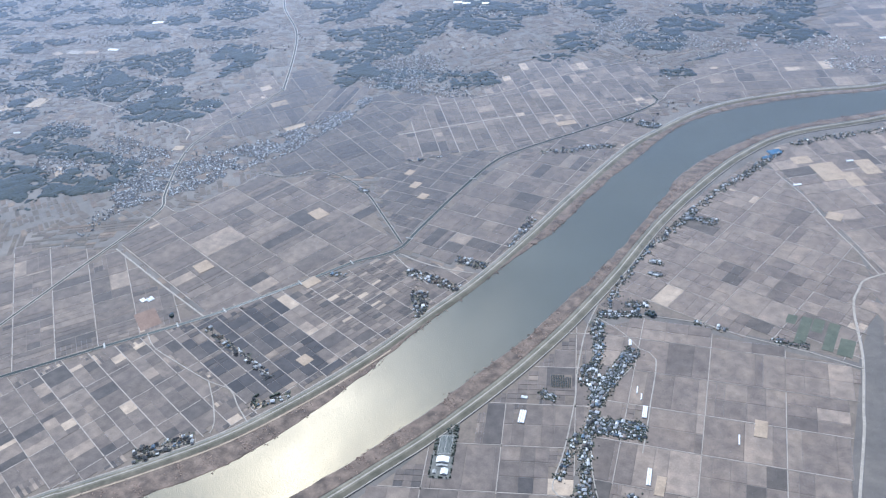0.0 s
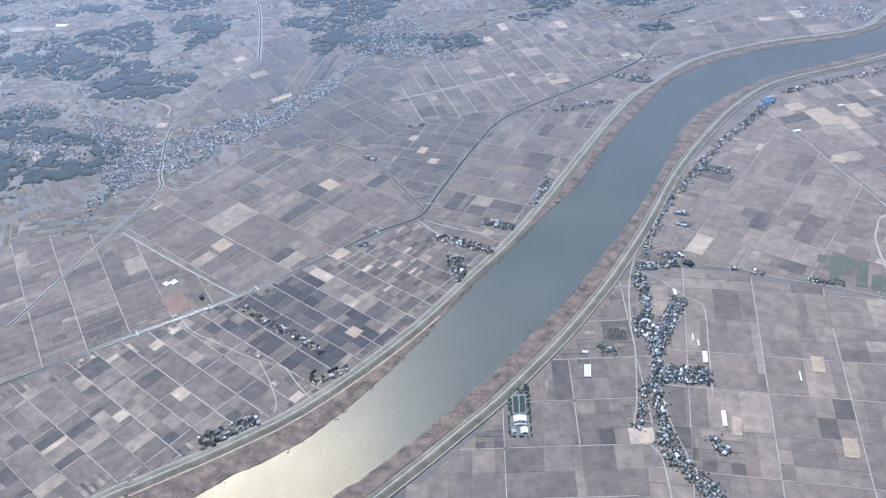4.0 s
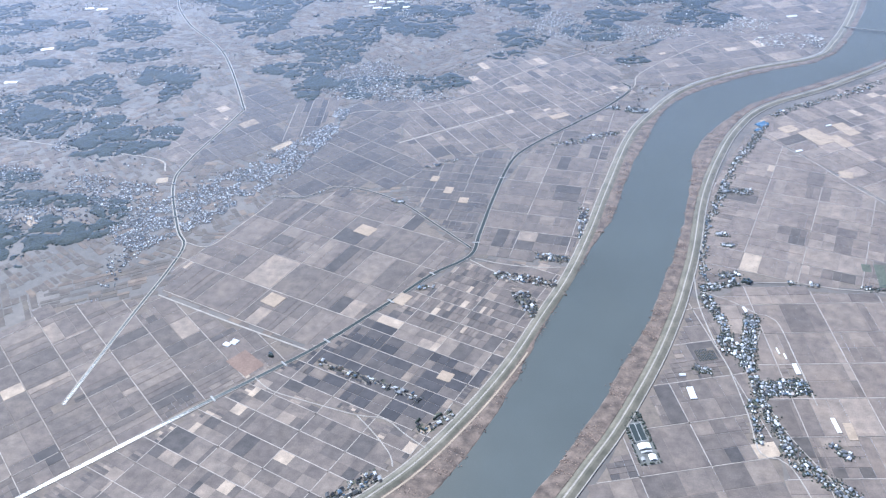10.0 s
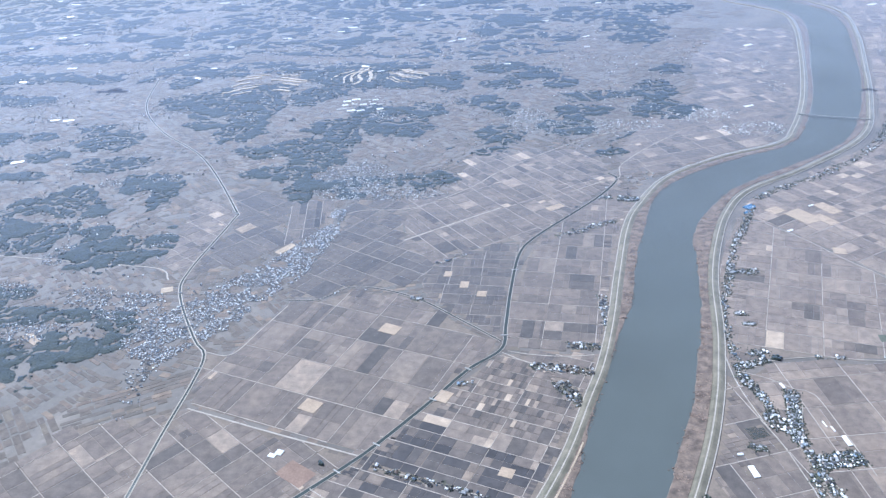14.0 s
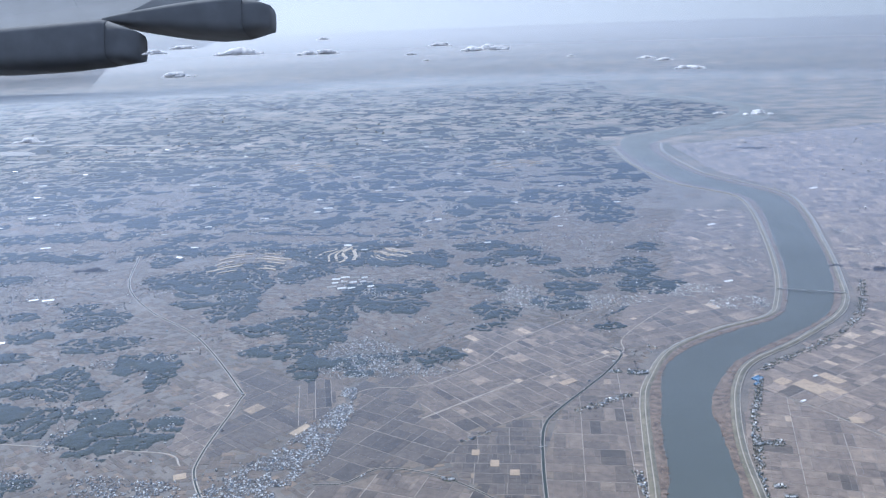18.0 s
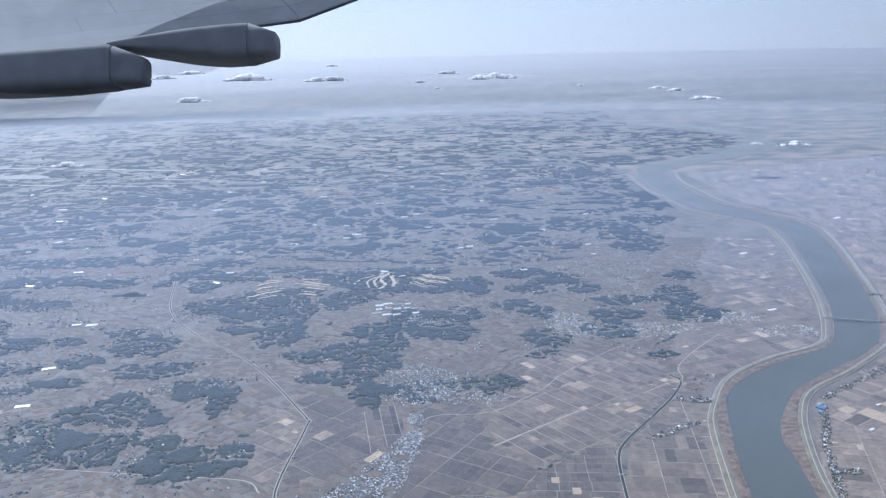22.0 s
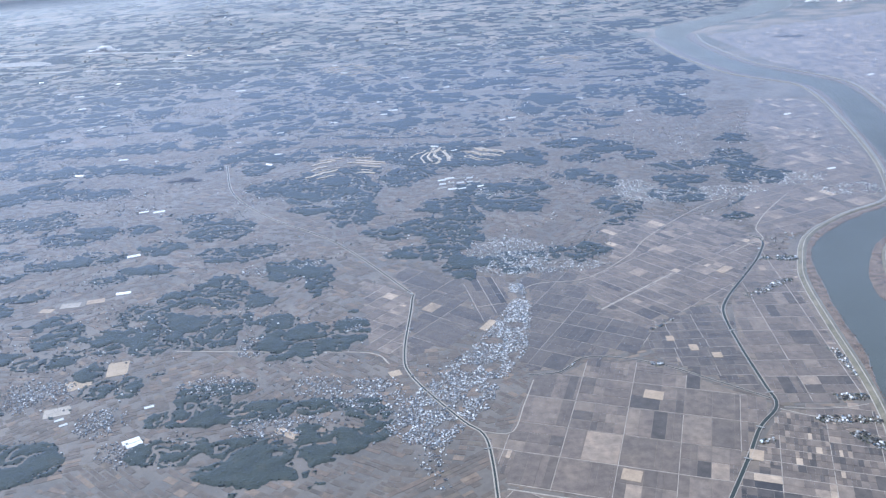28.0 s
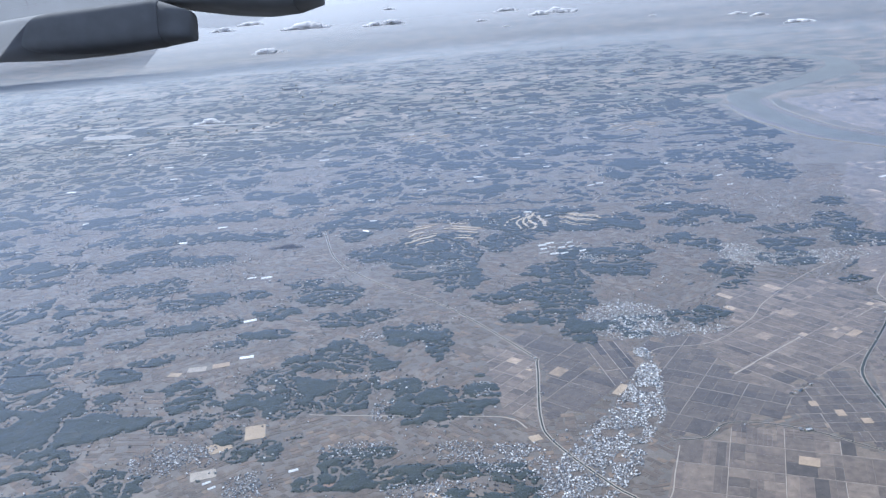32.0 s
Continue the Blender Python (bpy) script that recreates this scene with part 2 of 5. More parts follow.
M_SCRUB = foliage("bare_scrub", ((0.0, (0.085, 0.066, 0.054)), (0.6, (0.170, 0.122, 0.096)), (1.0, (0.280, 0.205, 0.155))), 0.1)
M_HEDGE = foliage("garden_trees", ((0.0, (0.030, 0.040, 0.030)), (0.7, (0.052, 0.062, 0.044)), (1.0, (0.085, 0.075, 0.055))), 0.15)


def water(name, colour, rough, ripple, scale):
    m, t, b = shader(name, rough, 0.0, 0.5, False)
    b.inputs["IOR"].default_value = 1.4
    t.links.new(ramp(t, grain(t, 0.03, 4), ((0.3, colour), (0.7, tuple(c * 1.25 for c in colour)))), b.inputs["Base Color"])
    bump(t, b, grain(t, scale, 5), ripple, 0.12)
    return m


M_RIVER = water("river_water", (0.064, 0.074, 0.076), 0.33, 0.22, 4.5)
rb, rt = M_RIVER.node_tree.nodes["Principled BSDF"], M_RIVER.node_tree
# Sheen on the river imitates haze over its far reaches.
rb.inputs["Sheen Weight"].default_value, rb.inputs["Sheen Roughness"].default_value = 0.55, 0.30
rb.inputs["Specular IOR Level"].default_value, rb.inputs["Specular Tint"].default_value = 1.0, (0.19, 0.122, 0.02, 1.0)
# wind leaves smoother and rougher patches on the water
rt.links.new(ramp(rt, grain(rt, 0.055, 6, ((1.0, 0.55, 1), 30)), ((0.35, (0.29, 0.29, 0.29)), (0.65, (0.37, 0.37, 0.37)))), rb.inputs["Roughness"])
M_CANAL = water("canal_water", (0.036, 0.044, 0.044), 0.2, 0.2, 2.0)
M_CANAL.node_tree.nodes["Principled BSDF"].inputs["Specular IOR Level"].default_value = 0.33

# the plain's own bare ground, with woodland and farmland mixed far off
m_ground, t, b = shader("plain_ground", 0.78, 0.0, 0.5)
# Its sheen pales the far plain where haze would.
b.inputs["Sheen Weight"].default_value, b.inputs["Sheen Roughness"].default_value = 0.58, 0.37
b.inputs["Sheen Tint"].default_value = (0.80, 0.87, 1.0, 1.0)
near = ramp(t, grain(t, 0.06, 7), ((0.3, (0.070, 0.063, 0.058)), (0.5, (0.102, 0.089, 0.080)), (0.75, (0.152, 0.129, 0.111))))
patches = ramp(t, grain(t, 0.05, 9, ((0.6, 1.0, 1), 12)), ((0.44, (0.045, 0.054, 0.046)), (0.50, (0.155, 0.125, 0.102)), (0.66, (0.250, 0.198, 0.155))))
broad = ramp(t, grain(t, 0.006, 5, ((0.5, 1.0, 1), -8)), ((0.42, (0.45, 0.48, 0.48)), (0.58, (1.0, 1.0, 1.0))))
far_cover = blend(t, patches, broad, 0.75)
geo = t.nodes.new("ShaderNodeNewGeometry")
sep = t.nodes.new("ShaderNodeSeparateXYZ")
t.links.new(geo.outputs["Position"], sep.inputs[0])
reach = t.nodes.new("ShaderNodeMapRange")
reach.inputs["From Min"].default_value, reach.inputs["From Max"].default_value = 520, 760
t.links.new(sep.outputs["Y"], reach.inputs["Value"])
mottle = ramp(t, grain(t, 0.6, 4), ((0.3, (0.8, 0.8, 0.8)), (0.7, (1.08, 1.08, 1.08))))
t.links.new(blend(t, blend(t, near, far_cover, reach.outputs[0], "MIX"), mottle, 1.0), b.inputs["Base Color"])
M_GROUND = m_ground


# ---- helpers for meshes ----
rng = np.random.default_rng(7)


def solid(name, verts, faces, material, parent=None, label="", smooth=False):
    me = bpy.data.meshes.new(name)
    me.from_pydata([tuple(map(float, v)) for v in verts], [], [tuple(map(int, f)) for f in faces])
    me.materials.append(material)
    if smooth:
        me.polygons.foreach_set("use_smooth", [True] * len(me.polygons))
    ob = new(name, me)
    if parent:
        ob.parent = parent
    if label:
        tagged(ob, label)
    return ob


def curve(points, step=2.0):
    """A smooth line through the points, in even steps."""
    p = np.array(points, float)
    p = np.vstack([2 * p[0] - p[1], p, 2 * p[-1] - p[-2]])
    out = []
    for i in range(1, len(p) - 2):
        n = max(2, int(np.linalg.norm(p[i + 1] - p[i]) / step))
        for u in np.arange(n) / n:
            a, b_, c, d = p[i - 1], p[i], p[i + 1], p[i + 2]
            out.append(0.5 * (2 * b_ + (c - a) * u + (2 * a - 5 * b_ + 4 * c - d) * u * u + (3 * b_ - a - 3 * c + d) * u**3))
    out.append(p[-2])
    return np.array(out)


def normals(line):
    d = np.gradient(line, axis=0)
    d /= np.linalg.norm(d, axis=1, keepdims=True) + 1e-9
    return np.stack([-d[:, 1], d[:, 0]], 1)


def sweep(name, line, profile, material, parent=None, wobble=0.0, label="", kind="structure", category=""):
    """A strip along a line: profile of (offset to the left, height)."""
    line = np.asarray(line)
    nrm, k = normals(line), len(profile)
    verts = []
    for i, (p, n) in enumerate(zip(line, nrm)):
        for j, (o, z) in enumerate(profile):
            w = wobble * (noise.noise((p[0] * 0.35, p[1] * 0.35, j * 9.1)) + 0.6 * noise.noise((p[0] * 1.3, p[1] * 1.3, j * 5.3)))
            verts.append((*(p + n * (o + w)), z))
    faces = [(i * k + j, i * k + j + 1, (i + 1) * k + j + 1, (i + 1) * k + j) for i in range(len(line) - 1) for j in range(k - 1)]
    ob = solid(name, verts, [f[::-1] for f in faces], material, parent)
    if not parent:
        tagged(ob, label, category or name.replace("_", " "), kind=kind)
    return ob


def to_line(pts, line):
    """The least distance from each point to the points of a line."""
    pts, line = np.asarray(pts), np.asarray(line)
    if not len(pts):
        return np.zeros(0)
    near_by = ((line > pts.min(0) - 6) & (line < pts.max(0) + 6)).all(1)
    if not near_by.any():
        return np.full(len(pts), 99.0)
    line = line[near_by]
    out = np.empty(len(pts))
    for i in range(0, len(pts), 4000):
        out[i : i + 4000] = np.sqrt(((pts[i : i + 4000, None] - line[None]) ** 2).sum(-1)).min(1)
    return out


def inside(pts, poly):
    pts, poly = np.asarray(pts), np.asarray(poly, float)
    hit = np.zeros(len(pts), bool)
    for a, c in zip(poly, np.roll(poly, -1, 0)):
        cross = (a[1] > pts[:, 1]) != (c[1] > pts[:, 1])
        x = (c[0] - a[0]) * (pts[:, 1] - a[1]) / (c[1] - a[1] + 1e-12) + a[0]
        hit ^= cross & (pts[:, 0] < x)
    return hit


GRIDS = [rng.random((128, 128)) for _ in range(6)]


def fbm(pts, size, octaves=4, seed=0):
    """Smooth noise from 0 to 1 at points of the plan."""
    pts = np.asarray(pts) / size
    total, weight, amp = np.zeros(len(pts)), 0.0, 1.0
    for o in range(octaves):
        g = GRIDS[(seed + o) % 6]
        q = pts * 2**o + 17.3 * seed + 5.1 * o
        i = np.floor(q).astype(int)
        f = q - i
        f = f * f * (3 - 2 * f)
        i0, i1 = i % 128, (i + 1) % 128
        v = (g[i0[:, 0], i0[:, 1]] * (1 - f[:, 0]) + g[i1[:, 0], i0[:, 1]] * f[:, 0]) * (1 - f[:, 1]) + (
            g[i0[:, 0], i1[:, 1]] * (1 - f[:, 0]) + g[i1[:, 0], i1[:, 1]] * f[:, 0]) * f[:, 1]
        total, weight, amp = total + amp * v, weight + amp, amp * 0.5
    return total / weight


def clumps(name, places, radii, heights, material, label, category, base=0.0):
    """Many uneven crowns, joined: for each a low ring, a middle ring and a top."""
    places, radii, h, n = np.asarray(places), np.asarray(radii)[:, None, None], np.asarray(heights), len(places)
    a = np.arange(5) * math.tau / 5 + rng.random((n, 1)) * 6
    ring = np.stack([np.cos(a), np.sin(a)], -1)
    v = np.empty((n, 11, 3))
    v[:, :5, :2] = places[:, None] + ring * (radii * rng.uniform(0.85, 1.25, (n, 5, 1)))
    v[:, 5:10, :2] = places[:, None] + ring * (radii * rng.uniform(0.7, 1.0, (n, 5, 1)))
    v[:, 10, :2] = places + rng.normal(0, 0.12, (n, 2)) * radii[:, 0]
    v[:, :5, 2], v[:, 10, 2] = base, base + h
    v[:, 5:10, 2] = base + h[:, None] * rng.uniform(0.88, 1.0, (n, 5))
    one = [(i, (i + 1) % 5, 5 + (i + 1) % 5) for i in range(5)] + [(i, 5 + (i + 1) % 5, 5 + i) for i in range(5)] + [(5 + i, 5 + (i + 1) % 5, 10) for i in range(5)]
    f = (np.array(one)[None] + 11 * np.arange(n)[:, None, None]).reshape(-1)
    me = bpy.data.meshes.new(name)
    me.vertices.add(11 * n)
    me.vertices.foreach_set("co", v.reshape(-1))
    me.loops.add(len(f))
    me.loops.foreach_set("vertex_index", f)
    me.polygons.add(len(f) // 3)
    me.polygons.foreach_set("loop_start", np.arange(0, len(f), 3))
    me.polygons.foreach_set("use_smooth", np.ones(len(f) // 3, bool))
    me.update(calc_edges=True)
    me.materials.append(material)
    return tagged(new(name, me), label, category, kind="stuff") if label else new(name, me)


def slab_verts(cx, cy, w, d, angle, z0, z1):
    c, s = math.cos(angle), math.sin(angle)
    base = [(cx + c * x * w / 2 - s * y * d / 2, cy + s * x * w / 2 + c * y * d / 2) for x, y in ((-1, -1), (1, -1), (1, 1), (-1, 1))]
    return [(*p, z0) for p in base] + [(*p, z1) for p in base]


SLAB = [(4, 5, 6, 7), (0, 1, 5, 4), (1, 2, 6, 5), (2, 3, 7, 6), (3, 0, 4, 7)]

# ---- the plan ----
RIVER_LEFT = curve([(-60, -20), (0, 55), (19.5, 82.5), (29.8, 94.5), (37, 108), (43, 126), (48.9, 150.3), (57, 177.1), (62, 193.4), (66.2, 217.6),
    (71, 236), (75, 252), (82.3, 265.4), (96.9, 279.3), (113.3, 290), (129.9, 299.1), (142.1, 317), (158.6, 360.8), (171.2, 407.2), (187.2, 465.9),
    (191.1, 502.3), (181.4, 525.3), (166.6, 549.1), (158.6, 590.3), (153.7, 637), (155.7, 704.3), (172.3, 755.3), (223.9, 791), (277.8, 839.2),
    (321.6, 897.8), (326.2, 966), (250, 1100)])
RIVER_RIGHT = curve([(-20, -30), (25, 58), (46.4, 94), (54, 108), (61, 124.5), (69, 147.1), (73, 161.6), (78, 182.8), (82.3, 210.5), (84.5, 228),
    (89.3, 240.9), (96.5, 252), (105.2, 263.6), (125.8, 279.6), (145.3, 294.7), (157.1, 309.1), (169.6, 335.7), (183.9, 375.9), (196.2, 420.7),
    (208.7, 469.9), (210.9, 507.5), (195.6, 544.6), (182.8, 575.8), (177.6, 620.7), (176.1, 671.8), (184.8, 713.7), (224, 754.7), (285.4, 796.4),
    (330, 837.7), (350, 895), (352, 966), (290, 1110)])
LEVEE_LEFT = curve([(-60, 0), (0, 72), (8.9, 81.8), (19, 92.8), (28, 104), (35.7, 118), (42.2, 133.2), (47.3, 149.1), (52.2, 164.7), (56.2, 183.2),
    (60.4, 207.5), (65.6, 234.5), (71, 250), (83.6, 272.7), (104.7, 289.6), (129, 302.2), (138.8, 317.3), (152.7, 353.1), (168, 407), (183, 470),
    (186, 505), (176, 524), (160, 549), (152, 590), (147, 637), (149, 704)])
LEVEE_RIGHT = curve([(28, 50), (51.6, 93.7), (59.2, 108.7), (64, 118.7), (70.8, 136.5), (75.6, 152.6), (78.2, 164), (81, 178.4), (84.5, 202),
    (89.9, 223.8), (97.3, 244.5), (108, 261), (131.7, 279.1), (161, 308.7), (178.1, 350.4), (194.6, 404.4), (209.1, 456.2), (217, 505), (203, 546),
    (189, 577), (184, 621), (183, 672), (191, 712)])
CANAL = curve([(-60, 66), (-24, 106.2), (-15.8, 115.4), (-4.9, 127.1), (2, 135.3), (12.6, 150.4), (20.1, 161.8), (27.8, 170.2), (28.7, 179.9),
    (30, 199.5), (32.4, 219), (37.3, 229.3), (48.2, 243.6), (58.9, 257.9), (66.2, 271.6), (63.5, 277)])
STREAM = curve([(27.6, 173.5), (16.7, 183.4), (5.8, 192.9), (-5.3, 198.6), (-15.3, 199.9), (-22.7, 193.6), (-31.5, 193.3)])
TOWN_CANAL = curve([(-46, 110), (-46, 137.3), (-45.6, 156.5), (-46.6, 167.8), (-51.8, 175), (-63.6, 197), (-65.6, 211.4), (-62.7, 244.4), (-64.9, 253.6),
    (-92.2, 300.6), (-121.6, 333.1), (-143.1, 368.4), (-155, 416.5)])
ROADS = {
    "track": ([(-43.4, 146.8), (-22, 139), (-1.2, 131.8)], 0.4),
    "white_road": ([(-3.3, 228.1), (11, 239), (26.2, 250.3)], 0.5),
    "loop_lane": ([(-9.5, 122.3), (-4.8, 119.2), (3.8, 117.0), (14.2, 114.8), (20.1, 114.4), (24.6, 111.2), (29.6, 108)], 0.2),
    "farm_lane": ([(14.2, 114.8), (19, 110.4), (23.1, 105.8), (24.2, 103.1)], 0.16),
    "bypass": ([(160, 215), (134.2, 196.3), (130.2, 188.4), (130, 181.1), (132.6, 166.8), (133.7, 152.3), (134.3, 142.4), (135, 100)], 0.42),
    "village_street": ([(80.4, 168), (80.9, 156), (83.5, 142.7), (85.3, 136.4), (87.6, 123.8), (88.7, 114.7), (93.3, 112.4), (98, 98)], 0.18),
    "village_lane": ([(81.5, 161.5), (88.1, 158.4), (92.7, 154.7), (96.4, 152.7), (98.6, 140.2), (99.5, 134.5), (100.4, 128)], 0.16),
    "cross_lane": ([(92.7, 149.0), (89.8, 137.4), (91.5, 127), (95, 118), (101, 108)], 0.15),
    "plain_road": ([(81.8, 162), (91.3, 165.4), (101.6, 166.7), (111.8, 165.5), (122.4, 165.0), (133, 163.5)], 0.2),
    "drain_path": ([(107, 236), (115.4, 225.4), (122.6, 213.5), (129, 204.1), (134, 196)], 0.22),
    "branch_lane": ([(29.3, 169.2), (36, 167.6), (43.6, 167), (50, 167.6)], 0.25),
    "branch_lane_south": ([(28, 168.6), (34.8, 164.1), (42, 160)], 0.22),
    "valley_road": ([(-70, 205), (-76, 212), (-100, 216), (-135, 222)], 0.4),
    "town_road": ([(-46.8, 169), (-39.6, 167.8), (-35, 179), (-30.7, 190.6)], 0.25),
    "hill_road": ([(-27.4, 245), (-20, 250), (-2.9, 251.5), (15.7, 267.5), (24.8, 280.2), (40.8, 296.6), (58, 311.2), (76, 322)], 0.28),
    "north_road": ([(50.3, 262.2), (60, 269.3), (67, 273), (68.5, 283.3), (75.2, 294), (83.1, 303.8), (96, 318)], 0.28),
}
ROAD_LINES = {k: curve(v[0], 1.5) for k, v in ROADS.items()}
DARK_PATCH = [(-5.5, 126.0), (10.5, 143.5), (39.5, 126.0), (30.5, 111.0)]
# small old plots between the canal and the levee
FINE_PLOTS = [(14, 150), (28, 169), (38, 165), (46.5, 149), (43, 138), (26.5, 139.5)]
# woods: centre, half width, half depth
HILL_WOODS = [(-65, 307, 12, 6.7), (-52, 308, 10, 10), (-45, 299, 8.5, 15), (-65, 284, 7.8, 5.3), (-52, 281, 7.0, 6.8), (-45, 271, 5.8, 10.0),
    (-32, 270, 11, 4.0), (-1, 274, 8.9, 6.7), (-25, 275, 8.2, 3.6), (-12, 271, 5.1, 3.0), (-40, 319, 6.6, 12), (-46, 334, 9.9, 7.7), (-121, 372, 12, 11),
    (-105, 357, 9.7, 9.4), (-95, 366, 17, 14), (-87, 334, 10, 14), (-105, 339, 9.2, 5.0), (-82, 356, 5.8, 13), (-19, 329, 12, 9.0), (-10, 331, 4.3, 13),
    (-28, 334, 5.9, 7.1), (-12, 350, 9.6, 8.5), (-31, 350, 9.2, 8.4)]
GOLF_WOODS = [(-96, 388, 17, 9.0), (-121, 423, 16, 10), (-66, 411, 9.0, 14), (-49, 402, 15, 17), (-21, 397, 16, 12), (0, 395, 7.0, 14),
    (-64, 375, 9.4, 11), (-58, 424, 15, 7.4), (-32, 422, 18, 7.4), (-82, 423, 16, 7.3), (-104, 433, 13, 7.6), (-137, 405, 6.7, 7.8)]
EAST_WOODS = [(25, 318, 8.2, 8.7), (22, 301, 6.1, 4.3), (67, 364, 13, 6.9), (60, 346, 9.2, 6.3), (50, 328, 8.3, 11), (59, 325, 5.0, 7.9),
    (93, 345, 11, 11), (93, 370, 7.1, 14), (104, 403, 6.5, 7.3), (68, 297, 5.0, 3.1), (41, 403, 11, 11), (26, 388, 10, 7.4), (15, 363, 7.2, 7.4),
    (26, 351, 6.0, 7.1), (53, 384, 6.4, 6.5), (24, 414, 13, 8.3), (98, 482, 15, 27), (90, 519, 13, 13), (120, 532, 13, 13)]
RIDGE_WOODS = [(-142, 322, 12, 12), (-153, 338, 7.3, 5.0), (-126, 296, 13, 7.4), (-106, 277, 10, 8.7), (-95, 268, 4.6, 9.7), (-140, 258, 9.9, 6.0),
    (-130, 263, 7.9, 9.5), (-118, 254, 9.7, 4.9), (-151, 250, 7.3, 5.7), (-154, 233, 10, 7.9), (-139, 238, 13, 7.3), (-128, 228, 8.5, 5.7),
    (-145, 227, 6.7, 4.5), (-122, 238, 6.9, 5.2), (-101, 225, 10, 8.8), (-91, 221, 8.5, 6.8), (-82, 227, 4.7, 6.7), (-106, 237, 7.2, 4.0)]
NEAR_WOODS = [(-175, 237, 6.6, 7.4), (-181, 249, 4.9, 4.0), (-176, 220, 6.2, 3.3), (-168, 223, 4.4, 4.9), (-158, 213, 5.0, 4.2), (-152, 203, 4.8, 3.8),
    (-143, 203, 4.7, 4.1), (-121, 195, 6.2, 5.3), (-112, 198, 4.6, 2.7), (-114, 185, 9.1, 4.1), (-102, 186, 8.7, 3.8), (-92, 186, 7.1, 3.0),
    (-83, 186, 7.7, 2.5), (-75, 181, 5.4, 2.6), (-128, 185, 6.0, 3.3)]
SOUTH_WOODS = [(-122, 172, 5.3, 5.4), (-130, 172, 4.2, 4.4), (-106, 170, 8.2, 3.9), (-102, 160, 7.8, 4.8), (-94, 159, 5.3, 3.5), (-110, 161, 4.6, 4.0),
    (-89, 170, 5.5, 6.5), (-82, 170, 6.1, 5.3), (-76, 172, 4.6, 3.2), (-73, 177, 3.6, 2.5)]
WEST_WOODS = [(-238, 344, 11, 7.8), (-222, 347, 13, 9.4), (-204, 323, 9.8, 6.9), (-192, 330, 7.3, 6.4), (-175, 330, 7.2, 4.9), (-225, 310, 8.5, 4.6),
    (-200, 297, 10, 5.4), (-184, 301, 9.1, 5.5), (-162, 286, 10.0, 3.9), (-216, 287, 6.5, 4.0), (-207, 258, 5.9, 4.4), (-197, 269, 7.4, 3.6),
    (-173, 279, 6.2, 3.7), (-204, 242, 4.8, 3.9), (-159, 307, 8.2, 5.5)]
FAR_WEST_WOODS = [(-236, 388, 14, 7.5), (-209, 381, 11, 6.3), (-253, 384, 8.6, 6.6), (-242, 423, 19, 8.8), (-215, 421, 16, 8.6), (-188, 418, 12, 8.4),
    (-270, 426, 13, 7.9), (-274, 463, 18, 9.1), (-241, 459, 21, 8.8), (-207, 460, 17, 9.9), (-146, 431, 12, 9.8), (-158, 415, 5.7, 7.1),
    (-136, 450, 14, 8.2), (-174, 457, 10, 8.5)]
LONE_WOODS = [(-164, 170, 10, 7), (-185, 190, 8, 8), (-26, 262, 4, 3), (91.7, 166.0, 1.5, 1.2), (-8.7, 129.4, 0.8, 0.8)]
WOODS = HILL_WOODS + GOLF_WOODS + EAST_WOODS + RIDGE_WOODS + NEAR_WOODS + SOUTH_WOODS + WEST_WOODS + FAR_WEST_WOODS + LONE_WOODS
# the hills whose woods are all named above
HILLS = [(-190, 120), (-225, 250), (-324, 514), (-212, 480), (-79, 447), (13, 428), (60, 440), (85, 545), (150, 560), (150, 460), (125, 380), (60, 300), (0, 120)]
# towns: centre, half width, half depth, houses
TOWNS = [(-27, 275, 15, 17, 640), (-76, 190, 10, 8, 190), (-112, 221, 4, 7, 60), (-90, 196, 7, 5, 90), (-171, 202, 13, 8, 190), (-146, 186, 7, 7, 90),
    (36, 335, 10, 15, 220), (-28, 343, 8, 6, 60), (-88, 350, 9, 9, 70), (60, 325, 30, 9, 260), (125, 318, 14, 8, 150), (105, 335, 14, 9, 120), (-10, 262, 18, 4, 120),
    (-98, 178, 14, 5, 130), (-118, 200, 12, 5, 90), (-137, 172, 6, 6, 50), (-120, 278, 5, 5, 30), (-142, 322, 6, 5, 30), (-95, 345, 6, 5, 60), (-120, 358, 5, 4, 25),
    (-101, 280, 6, 3, 50), (-82, 231, 4, 5, 55), (-202, 375, 13, 5, 60), (-66, 178, 8, 9, 150), (-60, 160, 3.5, 7, 26), (-58, 148, 2.5, 6, 8)]
FAR_TOWNS = [(147, 400, 9, 14, 26), (146, 370, 6, 9, 18), (128, 395, 8, 12, 14), (112, 338, 10, 7, 22), (92, 368, 5, 9, 14), (76, 402, 5, 10, 12), (200, 470, 7, 26, 34), (212, 418, 7, 16, 26),
    (207, 380, 6, 10, 14), (160, 560, 8, 14, 12), (222, 520, 10, 20, 24)]
TOWNS += FAR_TOWNS
# the long town beside its canal: centre line, half width at each point
TOWN_LINE = [(-27.6, 250), (-27.6, 241.5), (-29, 232), (-33, 221), (-37.5, 209), (-43.5, 201), (-49, 191), (-54.5, 182), (-59, 173), (-61.6, 165)]
TOWN_HALF = (1.6, 2.6, 4, 5.5, 7.5, 8, 9, 10, 8, 5)
